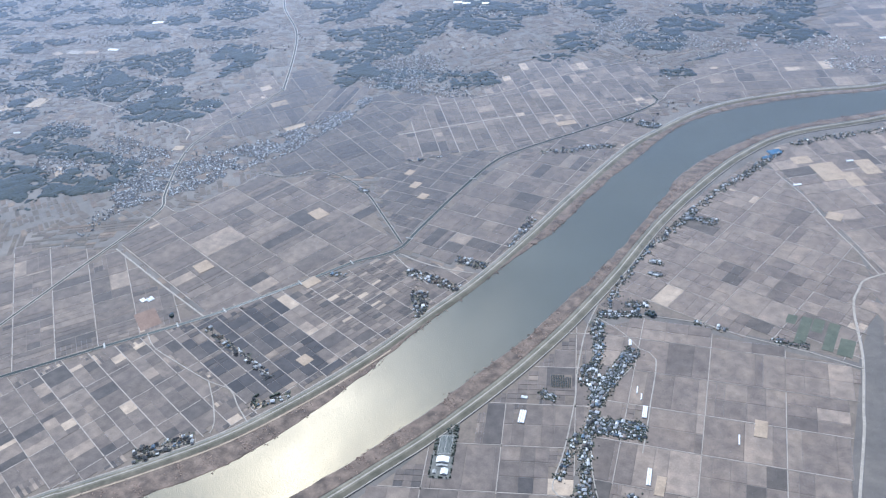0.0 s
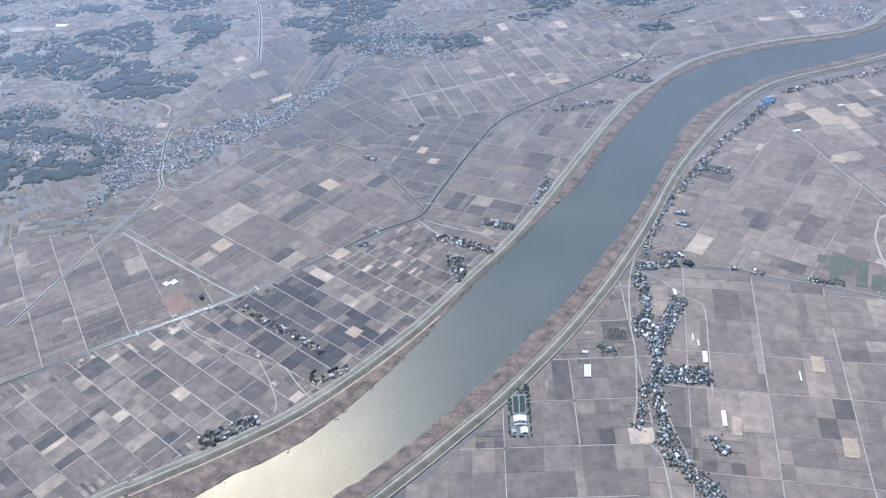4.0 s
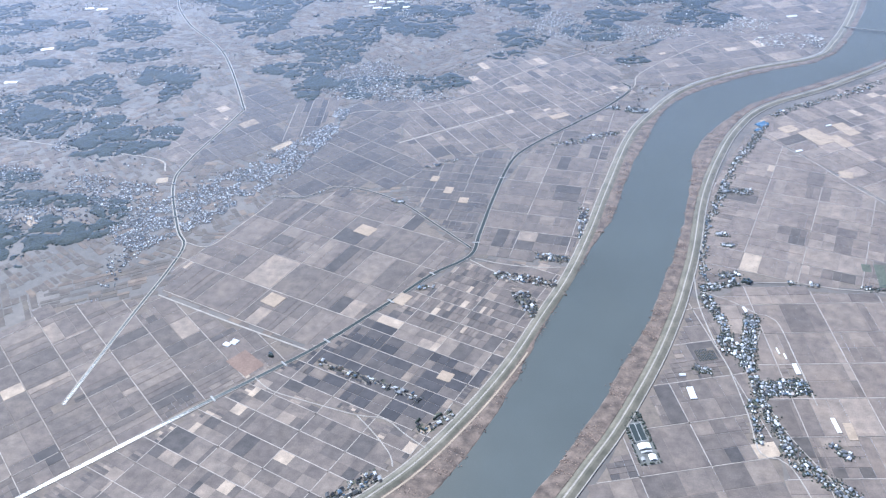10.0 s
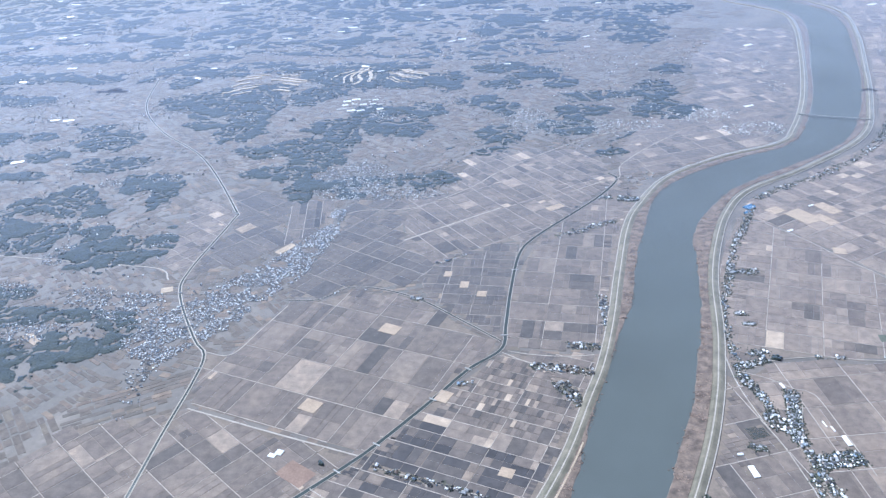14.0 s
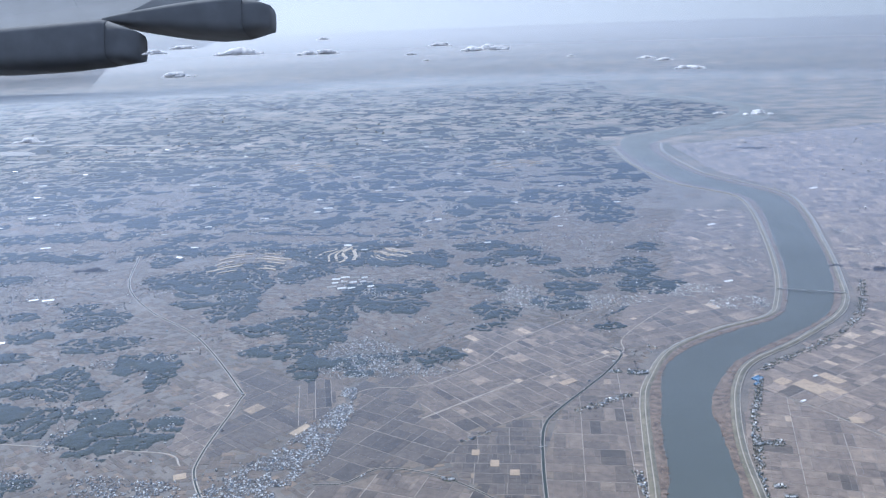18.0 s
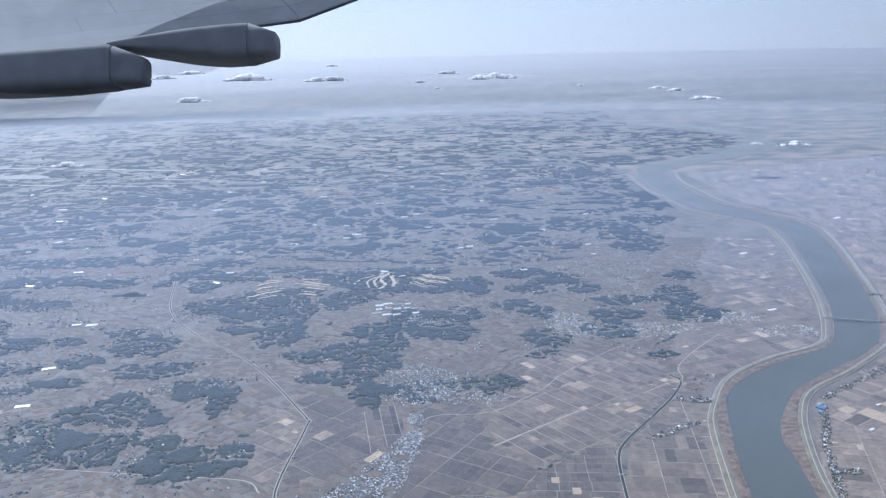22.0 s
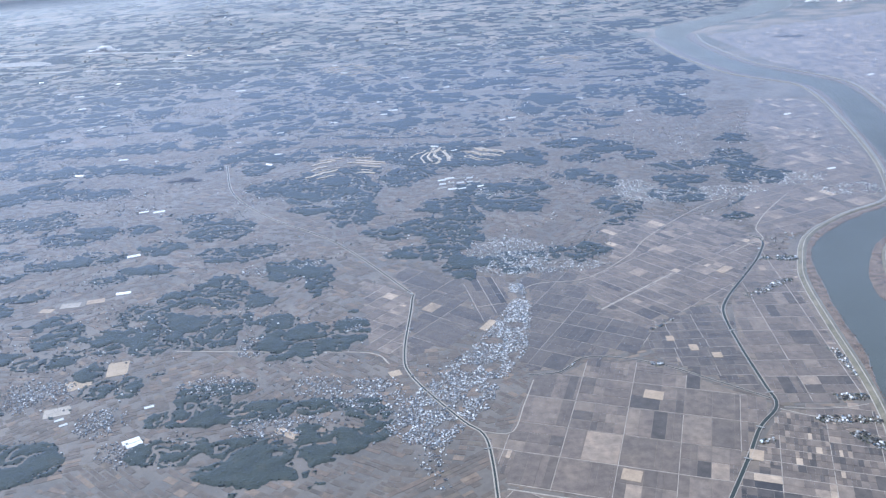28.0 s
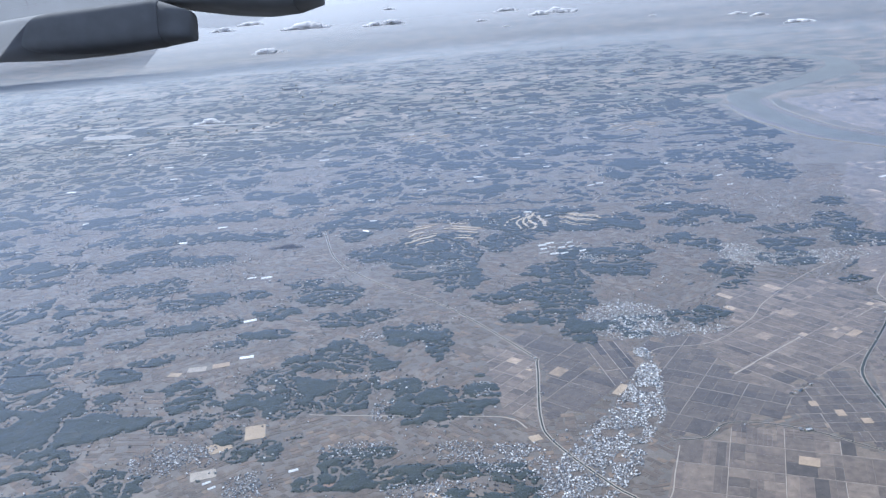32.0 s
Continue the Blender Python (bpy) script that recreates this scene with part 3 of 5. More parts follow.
# fields: corners, turn, block, soil, a crossing of two tracks
FIELDS = [
    ("south plain beside the village", [(89.5, 60), (93, 112), (90, 135), (83, 158), (91, 164.6), (129, 163.5), (132.5, 163), (134, 60)], 8.3, (13.8, 9.6), 0, (105.6, 159.8)),
    ("river bend below the village", [(40, 60), (62, 108), (79, 160), (82, 157), (89, 135), (92, 112), (88.5, 60)], 18, (13, 10.6), 2, (76.8, 120.7)),
    ("east plain", [(80, 162), (91, 166.6), (111, 166.4), (132, 165), (134, 190), (129, 204), (115.4, 225), (106.5, 236), (100, 241), (86, 205)], -16.5, (13.0, 7.6), 0, (92.6, 178.2)),
    ("upper plain", [(101, 242), (107, 254), (131, 272), (165, 303), (230, 330), (260, 180), (136, 172), (135, 190), (129.8, 205), (116.2, 226), (107.3, 237)], 34, (13, 9), 0, (115.5, 226.5)),
    ("river side", [(28, 168), (53, 168), (46, 145), (34, 114), (10, 80), (-20, 45), (-60, 66), (-24, 106)], -21, (11, 5.2), 2, (3.5, 137.6)),
    ("canal side", [(29, 171), (53, 171), (60, 205), (70, 250), (66, 268), (38, 228), (30, 200)], -7.3, (13, 8.3), 2, (39.9, 190.7)),
    ("town side", [(-40, 167), (-31, 191), (-22, 192.5), (-15, 197.5), (-5, 197), (6, 192), (27, 171), (-0.5, 133), (-43, 148), (-46, 168)], -20.5, (13.5, 12), 2, (-4.6, 185.6)),
    ("track side", [(-43, 146.4), (-1.8, 131.6), (-24, 105), (-60, 66), (-90, 110), (-66, 140)], -40.5, (11, 9), 2, (-24.5, 133)),
    ("north of the stream", [(7, 195), (27, 175), (29, 200), (36, 228), (12, 219), (4, 205)], -5, (9, 5), 1, None),
    ("stream's north side", [(-32, 195), (-22, 195), (-15, 201), (-5, 200), (4, 205), (8, 212), (-3, 228), (-8, 258), (-24, 256), (-26, 235)], -33, (13, 8.7), 1, (-10.7, 206.9)),
    ("north plain", [(8.5, 213), (12, 219), (37, 230), (66, 272), (60, 300), (15, 300), (10, 265), (-7.5, 258.5), (-2.5, 228.5)], -54, (18, 5.5), 2, (14.3, 240.6)),
    ("dark paddies", [(-65, 207), (-45.5, 222.6), (-42, 226), (-46, 257), (-66, 273), (-71, 259), (-62, 250), (-60.4, 238), (-64, 220)], 49, (14, 13.5), 1, (-63.3, 220.1)),
    ("slate paddies below the hill", [(-45.2, 257), (-31, 258.3), (-27.5, 238), (-41, 226)], 8.5, (5.2, 22), 3, (-37, 237)),
    ("valley", [(-66.5, 208), (-62, 238), (-64, 249), (-73, 259), (-80, 262), (-76, 215)], 49, (7, 4.5), 2, None),
    ("north levee", [(66, 275), (85, 278), (106, 293), (128, 305), (137, 322), (150, 355), (166, 410), (180, 466), (150, 480), (118, 420), (112, 372), (75, 312)], 22, (14, 7), 2, None),
    ("far plain", [(168, 310), (182, 350), (198, 404), (212, 456), (222, 510), (200, 580), (196, 700), (420, 780), (620, 500), (420, 250), (230, 330)], -15, (24, 12), 0, None),
]

# ---- ground, river, levees ----
rings = [0, 60, 140, 260, 420, 650, 1000, 1600, 2600, 4850]
gv, gf, SEG = [(20, 60, 0)], [], 64
for r in rings[1:]:
    gv += [(20 + r * math.cos(k * math.tau / SEG), 60 + r * math.sin(k * math.tau / SEG), 0.0) for k in range(SEG)]
for k in range(SEG):
    gf.append((0, 1 + k, 1 + (k + 1) % SEG))
    for i in range(len(rings) - 2):
        a, c = 1 + i * SEG, 1 + (i + 1) * SEG
        gf.append((a + k, c + k, c + (k + 1) % SEG, a + (k + 1) % SEG))
ground = tagged(solid("ground", gv, gf, M_GROUND), "wide brown winter plain with bare soil and far woods", "ground", kind="structure")


def even(line, n):
    s = np.r_[0, np.cumsum(np.linalg.norm(np.diff(line, axis=0), axis=1))]
    u = np.linspace(0, s[-1], n)
    return np.stack([np.interp(u, s, line[:, 0]), np.interp(u, s, line[:, 1])], 1)


def ragged(line, amount):
    nrm = normals(line)
    w = np.array([noise.noise((p[0] * 0.22, p[1] * 0.22, 3.0)) + 0.7 * noise.noise((p[0] * 0.8, p[1] * 0.8, 8.0)) for p in line])
    return line + nrm * (amount * w)[:, None]


N = 520
edge_l, edge_r = ragged(even(RIVER_LEFT, N), 0.55), ragged(even(RIVER_RIGHT, N), 0.6)
rv = [(*p, 0.06) for p in edge_l] + [(*p, 0.06) for p in edge_r]
river = solid("river", rv, [(i, N + i, N + i + 1, i + 1) for i in range(N - 1)], M_RIVER)
tagged(river, "broad grey-green river with fine ripples", "river", kind="structure")
RIVER_POLY = np.vstack([even(RIVER_LEFT, 260), even(RIVER_RIGHT, 260)[::-1]])


def bank(name, levee, edge, side):
    """Reed flats from the levee's foot to the ragged water edge."""
    v = []
    nrm = normals(levee) * side
    for p, n in zip(levee, nrm):
        q = edge[((edge - p) ** 2).sum(1).argmin()]
        foot, mid = p + n * 1.3, p * 0.45 + q * 0.55
        v += [(*foot, 0.16), (*mid, 0.20 + 0.05 * noise.noise((*p * 0.5, 1))), (*(q + 0.02 * (q - p)), 0.13), (*(q + 0.06 * (q - p)), 0.03)]
    f = [(4 * i + j, 4 * i + j + 1, 4 * i + j + 5, 4 * i + j + 4) for i in range(len(levee) - 1) for j in range(3)]
    if side > 0:
        f = [k[::-1] for k in f]
    ob = solid(name, v, f, M_REED)
    return tagged(ob, "reddish-brown dry reed flat along the river", "riverbank", kind="structure")


bank("riverbank_west", LEVEE_LEFT, edge_l, -1)
bank("riverbank_east", LEVEE_RIGHT, edge_r, 1)
for name, line in (("levee_west", LEVEE_LEFT), ("levee_east", LEVEE_RIGHT)):
    lv = sweep(name, line, [(1.45, 0.0), (0.55, 0.40), (-0.55, 0.40), (-1.45, 0.08)], M_GRASS, label="long grassy river levee with a pale road on top", category="levee")
    sweep("crest_road", line, [(0.15, 0.402), (0.13, 0.415), (-0.13, 0.415), (-0.15, 0.402)], M_TRACK, lv)
    sweep("foot_road", line, [(1.72, 0.02), (1.68, 0.045), (1.48, 0.045), (1.44, 0.02)] if "west" in name else [(-1.45, 0.02), (-1.5, 0.19), (-1.7, 0.19), (-1.74, 0.02)], M_TRACK, lv)
    if "west" in name:
        berm = line[(line[:, 1] > 40) & (line[:, 1] < 138)]
        sweep("berm_track", berm, [(-1.52, 0.15), (-1.56, 0.225), (-1.92, 0.225), (-1.98, 0.15)], M_SAND, lv, label="pale tan track along the river side of the levee")


def canal(name, line, wide, label, path=0.14, surface=None):
    c = sweep(name, line, [(wide, 0.08), (-wide, 0.08)], M_CANAL, label=label, category="canal")
    for s in (1, -1):
        prof = [(s * (wide + path + 0.04), 0.03), (s * (wide + path), 0.12), (s * (wide + 0.04), 0.12), (s * (wide - 0.02), 0.06)]
        sweep("bank_path", line, prof if s > 0 else prof[::-1], surface or M_BED, c)
    return c


canal("canal_main", CANAL, 0.40, "straight irrigation canal between pale bank paths")
canal("stream", STREAM, 0.22, "narrow winding stream between pale banks")
canal("canal_town", TOWN_CANAL, 0.24, "curving canal beside the town between pale paths", 0.30, M_ROAD)
for name, line in ROAD_LINES.items():
    w = ROADS[name][1] / 2
    sweep(name, line, [(w + 0.05, 0.03), (w, 0.1), (-w, 0.1), (-w - 0.05, 0.03)], M_ROAD if "road" in name or name == "bypass" else M_TRACK,
          label="narrow pale country road between fields", category="road")

shrubs = []
for line, edge in ((LEVEE_LEFT, edge_l), (LEVEE_RIGHT, edge_r)):
    for p in line[(line[:, 1] > 60) & (line[:, 1] < 320)]:
        q = edge[((edge - p) ** 2).sum(1).argmin()]
        d = np.linalg.norm(q - p)
        for _ in range(int(d * 11)):
            u = rng.uniform(1.6 / d, 1.0) if d > 1.7 else 0.95
            shrubs.append(p * (1 - u) + q * u + rng.normal(0, 0.5, 2))
shrubs = np.array(shrubs)
shrubs = shrubs[fbm(shrubs, 5.0, 3, 3) > 0.47]
clumps("reed_scrub", shrubs, rng.uniform(0.05, 0.17, len(shrubs)), rng.uniform(0.05, 0.16, len(shrubs)), M_SCRUB, "brown bare scrub and reeds on the riverbank", "scrub", 0.1)

# ---- villages' lines: points, half width, houses ----
VILLAGES = [
    ([(2.2, 128.7), (25.4, 120.8)], 0.75, 34), ([(34.9, 163.2), (50.6, 160.6)], 1.3, 46), ([(40.9, 156.9), (46.4, 149.0)], 1.8, 38),
    ([(44.2, 171.7), (53, 170.9)], 1.2, 26), ([(54.1, 194.4), (54.6, 175.8)], 0.9, 30), ([(44, 229.2), (62.3, 239.6)], 1.4, 46),
    ([(58, 256.3), (62.5, 257)], 0.8, 14), ([(65, 256), (71.5, 254.8)], 1.6, 34), ([(14.5, 93.4), (22.6, 100.3)], 1.9, 36), ([(27.1, 112.5), (32.4, 117.4)], 1.2, 9),
    ([(81.6, 160.3), (85.2, 152), (86.3, 144.5), (89.3, 137.3), (90.1, 131.4), (90.8, 126), (93.2, 118.5)], 0.85, 120), ([(91.6, 153.9), (90.7, 148.4), (89.6, 143), (89, 137.2)], 1.25, 80),
    ([(82, 162.6), (89.6, 165.7)], 0.9, 30), ([(86.3, 167.8), (90, 169.2)], 0.8, 16), ([(91.5, 131.5), (95, 132), (99.2, 133.2)], 1.8, 80), ([(84.2, 146.4), (85.5, 140.9)], 0.6, 14),
    ([(87, 185.6), (89.4, 185.2)], 0.6, 7), ([(88, 181), (90, 180.8)], 0.5, 6), ([(75, 149.5), (75.6, 150.6)], 0.5, 6), ([(79, 136), (81.5, 135.2)], 0.8, 10),
    ([(93, 117.5), (95.5, 112.5), (99, 109.8), (103, 106), (106, 100)], 1.5, 80), ([(101, 118), (104, 116)], 0.7, 9), ([(88.5, 128), (88.8, 117)], 0.5, 16),
    ([(82.9, 165.8), (83.4, 182.9), (88.2, 199.7), (93.6, 218.2), (100.2, 234), (106.5, 249.2)], 1.0, 125),
    ([(109.5, 253.4), (118, 260.9), (135, 272.3), (163, 300), (184, 340)], 1.5, 130), ([(89.9, 207.1), (97.6, 206.3)], 1.2, 22),
    ([(3, 194.3), (6, 193.4)], 0.6, 8), ([(8, 213), (16.5, 218)], 0.7, 9), ([(17.5, 156), (21, 157)], 0.5, 5), ([(101.2, 166.9), (102, 166.9)], 0.3, 3), ([(105.8, 166.4), (107, 166.3)], 0.3, 4), ([(116.3, 166.3), (122.6, 166.6)], 0.4, 10),
]


def is_clear(pts, road=0.5):
    """Away from the river, canals and roads."""
    ok = ~inside(pts, RIVER_POLY)
    for line, d in ((LEVEE_LEFT, 2.0), (LEVEE_RIGHT, 2.0), (CANAL, 0.8), (STREAM, 0.65), (TOWN_CANAL, 0.85), (edge_l, 1.0), (edge_r, 1.0)):
        ok &= to_line(pts, line) > d
    for line in ROAD_LINES.values():
        ok &= to_line(pts, line) > road
    return ok


SHEDS = np.array([(64.5, 119), (66, 116), (68, 112.5), (70, 111), (77.7, 128.6), (98, 137.3), (102.8, 123.2), (-19, 132.3), (-13.2, 127.4), (105.3, 248.4), (78, 133)])
VILLAGE_LINES = [(curve(p, 0.8), w) for p, w, _ in VILLAGES]

# ---- fields ----


def slab_mesh(name, material):
    me = bpy.data.meshes.new(name)
    top = 0.47
    v = [(-0.5, -0.5, 0), (0.5, -0.5, 0), (0.5, 0.5, 0), (-0.5, 0.5, 0), (-top, -top, 1), (top, -top, 1), (top, top, 1), (-top, top, 1)]
    me.from_pydata(v, [], SLAB)
    me.materials.append(material)
    return me


PARCEL = [slab_mesh("field_parcel", M_SOIL), slab_mesh("field_parcel", M_DARK), slab_mesh("field_parcel", M_CALM), slab_mesh("field_parcel", M_SLATE)]
FAR_SOIL = [M_SOIL_FAR, M_DARK_FAR, M_CALM_FAR, M_DARK_FAR]


def lay_fields(title, corners, turn, block, dark, crossing, level):
    ang = radians(turn)
    ca, sa = math.cos(ang), math.sin(ang)
    poly = np.array(corners, float)
    local = np.stack([poly[:, 0] * ca + poly[:, 1] * sa, -poly[:, 0] * sa + poly[:, 1] * ca], 1)
    lo, hi = local.min(0), local.max(0)
    bw, bd = block
    if crossing:
        mark = (crossing[0] * ca + crossing[1] * sa, -crossing[0] * sa + crossing[1] * ca)
        lo = np.array([m - math.ceil((m - a) / b) * b for m, a, b in zip(mark, lo, block)])
    cells, lines = [], []
    gap, rim = {0: 0.16, 1: 0.10, 2: 0.15, 3: 0.12}[dark], 0.012
    for by in np.arange(lo[1], hi[1], bd):
        shift = 0.0 if crossing else rng.uniform(0, 0.15) * bw
        strength = rng.choice([0.05, 0.075, 0.095])
        lines += [(x, by, 0.8, 2 * strength) for x in np.arange(lo[0], hi[0], 0.8)]
        for bx in np.arange(lo[0] - shift, hi[0], bw):
            if rng.random() < 0.85:
                lines += [(bx, y, 0.15, 0.8) for y in np.arange(by, by + bd, 0.8)]
            x, end = bx + gap / 2, bx + bw - gap / 2
            rows = 1 if bd < 5 or rng.random() < 0.35 else 2 if bd < 9 or rng.random() < 0.7 else 3
            while x < end - 0.3:
                w = min(rng.choice([1.0, 1.5, 2.0, 2.6, 3.2, 4.6]) * min(bd, 6.5) / 4.8 * rng.uniform(0.9, 1.1) * (1.0 if dark == 1 else 1.2), end - x)
                if end - x - w < 0.6:
                    w = end - x
                d = (bd - gap) / rows
                for k in range(rows):
                    cells.append((x + w / 2, by + gap / 2 + d * (k + 0.5), w - rim, d - rim))
                x += w
    cells = np.array(cells)
    at = np.stack([cells[:, 0] * ca - cells[:, 1] * sa, cells[:, 0] * sa + cells[:, 1] * ca], 1)
    keep = inside(at, poly)
    cells, at = cells[keep], at[keep]

    def fits(cs):
        mid = np.stack([cs[:, 0] * ca - cs[:, 1] * sa, cs[:, 0] * sa + cs[:, 1] * ca], 1)
        good = is_clear(mid, 0.4)
        for u, v in ((-0.45, -0.45), (0.45, -0.45), (-0.45, 0.45), (0.45, 0.45)):
            dx, dy = u * cs[:, 2], v * cs[:, 3]
            good &= is_clear(mid + np.stack([dx * ca - dy * sa, dx * sa + dy * ca], 1), 0.32)
        good &= (to_line(mid, curve(TOWN_LINE, 1.0)) > 4.0) & (to_line(mid, SHEDS) > 1.5)
        for line, w in VILLAGE_LINES:
            good &= to_line(mid, line) > w + 0.1
        return good

    # a parcel that a road or canal cuts keeps the pieces beside it
    ok = fits(cells)
    cut = cells[~ok]
    pieces = [np.stack([cut[:, 0] + cut[:, 2] * (i - 1) / 3, cut[:, 1] + cut[:, 3] * (j - 1.5) / 4, cut[:, 2] / 3, cut[:, 3] / 4 - 0.01], 1) for i in range(3) for j in range(4)]
    pieces = np.vstack(pieces)
    cells = np.vstack([cells[ok], pieces[fits(pieces)]])
    at = np.stack([cells[:, 0] * ca - cells[:, 1] * sa, cells[:, 0] * sa + cells[:, 1] * ca], 1)
    keep = inside(at, poly)
    cells, at = cells[keep], at[keep]
    fine = inside(at, FINE_PLOTS)
    if fine.any():
        # cut each of the old plots across and along, with grassy banks between
        small, halves = cells[fine], []
        for x, y, w, d in small:
            n, k = max(1, round(w / rng.choice([0.9, 1.3, 1.8]))), max(1, round(d / rng.choice([1.7, 2.4, 3.2])))
            halves += [(x + w * ((i + 0.5) / n - 0.5), y + d * ((j + 0.5) / k - 0.5), w / n - 0.07, d / k - 0.07) for i in range(n) for j in range(k)]
        cells = np.vstack([cells[~fine], np.array(halves)])
        at = np.stack([cells[:, 0] * ca - cells[:, 1] * sa, cells[:, 0] * sa + cells[:, 1] * ca], 1)
    in_patch = inside(at, DARK_PATCH)
    order = np.argsort(at[:, 1] + 0.25 * abs(at[:, 0] - 40) - 500 * in_patch)
    zone = tagged(new("farmland"), f"bare winter fields of the {title}, in brown and dark strips", "farmland", kind="structure")
    bed = [(*p, 0.0) for p in poly] + [(*p, level) for p in poly]
    k = len(poly)
    solid("verge", bed, [tuple(range(k, 2 * k))] + [(i, (i + 1) % k, k + (i + 1) % k, k + i) for i in range(k)], M_VERGE, zone, "brown grassy verges between the fields")
    lines = np.array(lines)
    mid = np.stack([lines[:, 0] * ca - lines[:, 1] * sa, lines[:, 0] * sa + lines[:, 1] * ca], 1)
    good = inside(mid, poly) & is_clear(mid, 0.15) & (to_line(mid, curve(TOWN_LINE, 1.0)) > 4.5)
    for line, w in VILLAGE_LINES:
        good &= to_line(mid, line) > w * 0.8
    v, f = [], []
    for (x, y), (_, _, w, d) in zip(mid[good], lines[good]):
        o = len(v)
        v += slab_verts(x, y, w, d, ang, 0.0, 0.074)
        f += [tuple(o + i for i in q) for q in SLAB]
    tagged(solid("farm_tracks", v, f, M_DIM if dark == 1 else M_BED, zone, "thin pale farm tracks between the fields"), kind="stuff")
    for k in order[:300]:
        ob = new("field_parcel", PARCEL[3 if dark == 3 or dark == 2 and in_patch[k] else dark])
        ob.matrix_basis = Matrix.LocRotScale((*at[k], 0.0), Euler((0, 0, ang)), (cells[k, 2], cells[k, 3], rng.uniform(0.045, 0.07)))
        ob.parent = zone
    v, f = [], []
    for k in order[300:]:
        o = len(v)
        v += slab_verts(*at[k], cells[k, 2], cells[k, 3], ang, 0.0, rng.uniform(0.045, 0.07))
        f += [tuple(o + i for i in q) for q in SLAB]
    if f:
        tagged(solid("field_parcels", v, f, FAR_SOIL[dark], zone), kind="stuff")


for i, f in enumerate(FIELDS):
    lay_fields(*f, 0.006 + 0.0023 * i)

# ---- houses ----


def house_meshes(hip):
    """Walls, and a tiled roof with eaves, ridge and thickness, for a house one metre long."""
    w = bpy.data.meshes.new("walls")
    w.from_pydata([(x, y, z) for z in (0, 0.45) for x, y in ((-0.5, -0.36), (0.5, -0.36), (0.5, 0.36), (-0.5, 0.36))], [], SLAB)
    w.materials.append(M_WALL)
    r = bpy.data.meshes.new("roof")
    e, k = 0.58, 0.44
    v = [(-e, -k, 0.42), (e, -k, 0.42), (e, k, 0.42), (-e, k, 0.42), (-e, -k, 0.47), (e, -k, 0.47), (e, k, 0.47), (-e, k, 0.47), (-e + hip, 0, 0.78), (e - hip, 0, 0.78)]
    r.from_pydata(v, [], [(0, 1, 5, 4), (1, 2, 6, 5), (2, 3, 7, 6), (3, 0, 4, 7), (4, 5, 9, 8), (6, 7, 8, 9), (5, 6, 9), (7, 4, 8), (3, 2, 1, 0)])
    r.materials.append(M_ROOF)
    return w, r


KINDS = [house_meshes(h) for h in (0.02, 0.18, 0.30)]
HOUSE_LABELS = ("small gabled house with plaster walls and tiled roof", "half-hipped farmhouse with plaster walls and tiled roof", "hip-roofed farmhouse with plaster walls and tiled roof")
FAR_V, FAR_F, FAR_WV, FAR_WF = [], [], [], []


def far_house(x, y, a, s, wide=1.0):
    c, sn = math.cos(a), math.sin(a)

    def put(px, py, pz):
        return (x + s * (c * px - sn * py * wide), y + s * (sn * px + c * py * wide), s * pz)

    o = len(FAR_WV)
    FAR_WV.extend(put(px, py, z) for z in (0, 0.45) for px, py in ((-0.5, -0.36), (0.5, -0.36), (0.5, 0.36), (-0.5, 0.36)))
    FAR_WF.extend(tuple(o + i for i in q) for q in SLAB[1:])
    o = len(FAR_V)
    e, k, h = 0.58, 0.44, (0.02, 0.18, 0.3)[int(abs(x * 7)) % 3]
    FAR_V.extend(put(*p) for p in ((-e, -k, 0.43), (e, -k, 0.43), (e, k, 0.43), (-e, k, 0.43), (-e + h, 0, 0.78), (e - h, 0, 0.78)))
    FAR_F.extend(tuple(o + i for i in q) for q in ((0, 1, 5, 4), (2, 3, 4, 5), (1, 2, 5), (3, 0, 4)))


built, near_houses, trees, LOTS = 0, [], [], []
for points, half, count in VILLAGES:
    count = int(count * 1.5)
    line = curve(points, 0.5)
    nrm = normals(line)
    tries = 0
    made = 0
    while made < count and tries < count * 12:
        tries += 1
        i = rng.integers(len(line))
        off = rng.uniform(-half, half)
        p = line[i] + nrm[i] * off + rng.normal(0, 0.15, 2)
        s = rng.choice([0.32, 0.42, 0.54, 0.70]) * (1.0 if p[0] > 60 else 1.15)
        if near_houses and min((p[0] - q[0]) ** 2 + (p[1] - q[1]) ** 2 for q in near_houses[-200:]) < (0.75 * s) ** 2 + 0.1:
            continue
        if to_line([p], LEVEE_LEFT)[0] < 1.9 or to_line([p], LEVEE_RIGHT)[0] < 1.9 or to_line([p], CANAL)[0] < 1.2:
            continue
        d = nrm[i]
        a = math.atan2(d[1], d[0]) + rng.normal(0, 0.12) + (math.pi / 2 if rng.random() < 0.6 else 0)
        near_houses.append(p)
        LOTS.append((*p, a, s))
        made += 1
        if built < 300 and p[1] < 172:
            kind = rng.integers(3)
            walls, roof = KINDS[kind]
            ob = new("house", walls)
            ob.matrix_basis = Matrix.LocRotScale((*p, 0.0), Euler((0, 0, a)), (s, s * rng.uniform(0.8, 1.1), s * rng.uniform(0.85, 1.15)))
            tagged(ob, HOUSE_LABELS[kind], "house", "village houses")
            rf = new("roof", roof)
            rf.parent = ob
            built += 1
        else:
            far_house(*p, a, s, rng.uniform(0.8, 1.1))
        for _ in range(rng.integers(4, 10) if p[0] > 60 else rng.integers(0, 4)):
            trees.append(p + rng.normal(0, 0.42, 2))
trees = np.array(trees)
trees = trees[(to_line(trees, LEVEE_LEFT) > 1.7) & (to_line(trees, LEVEE_RIGHT) > 1.7)]
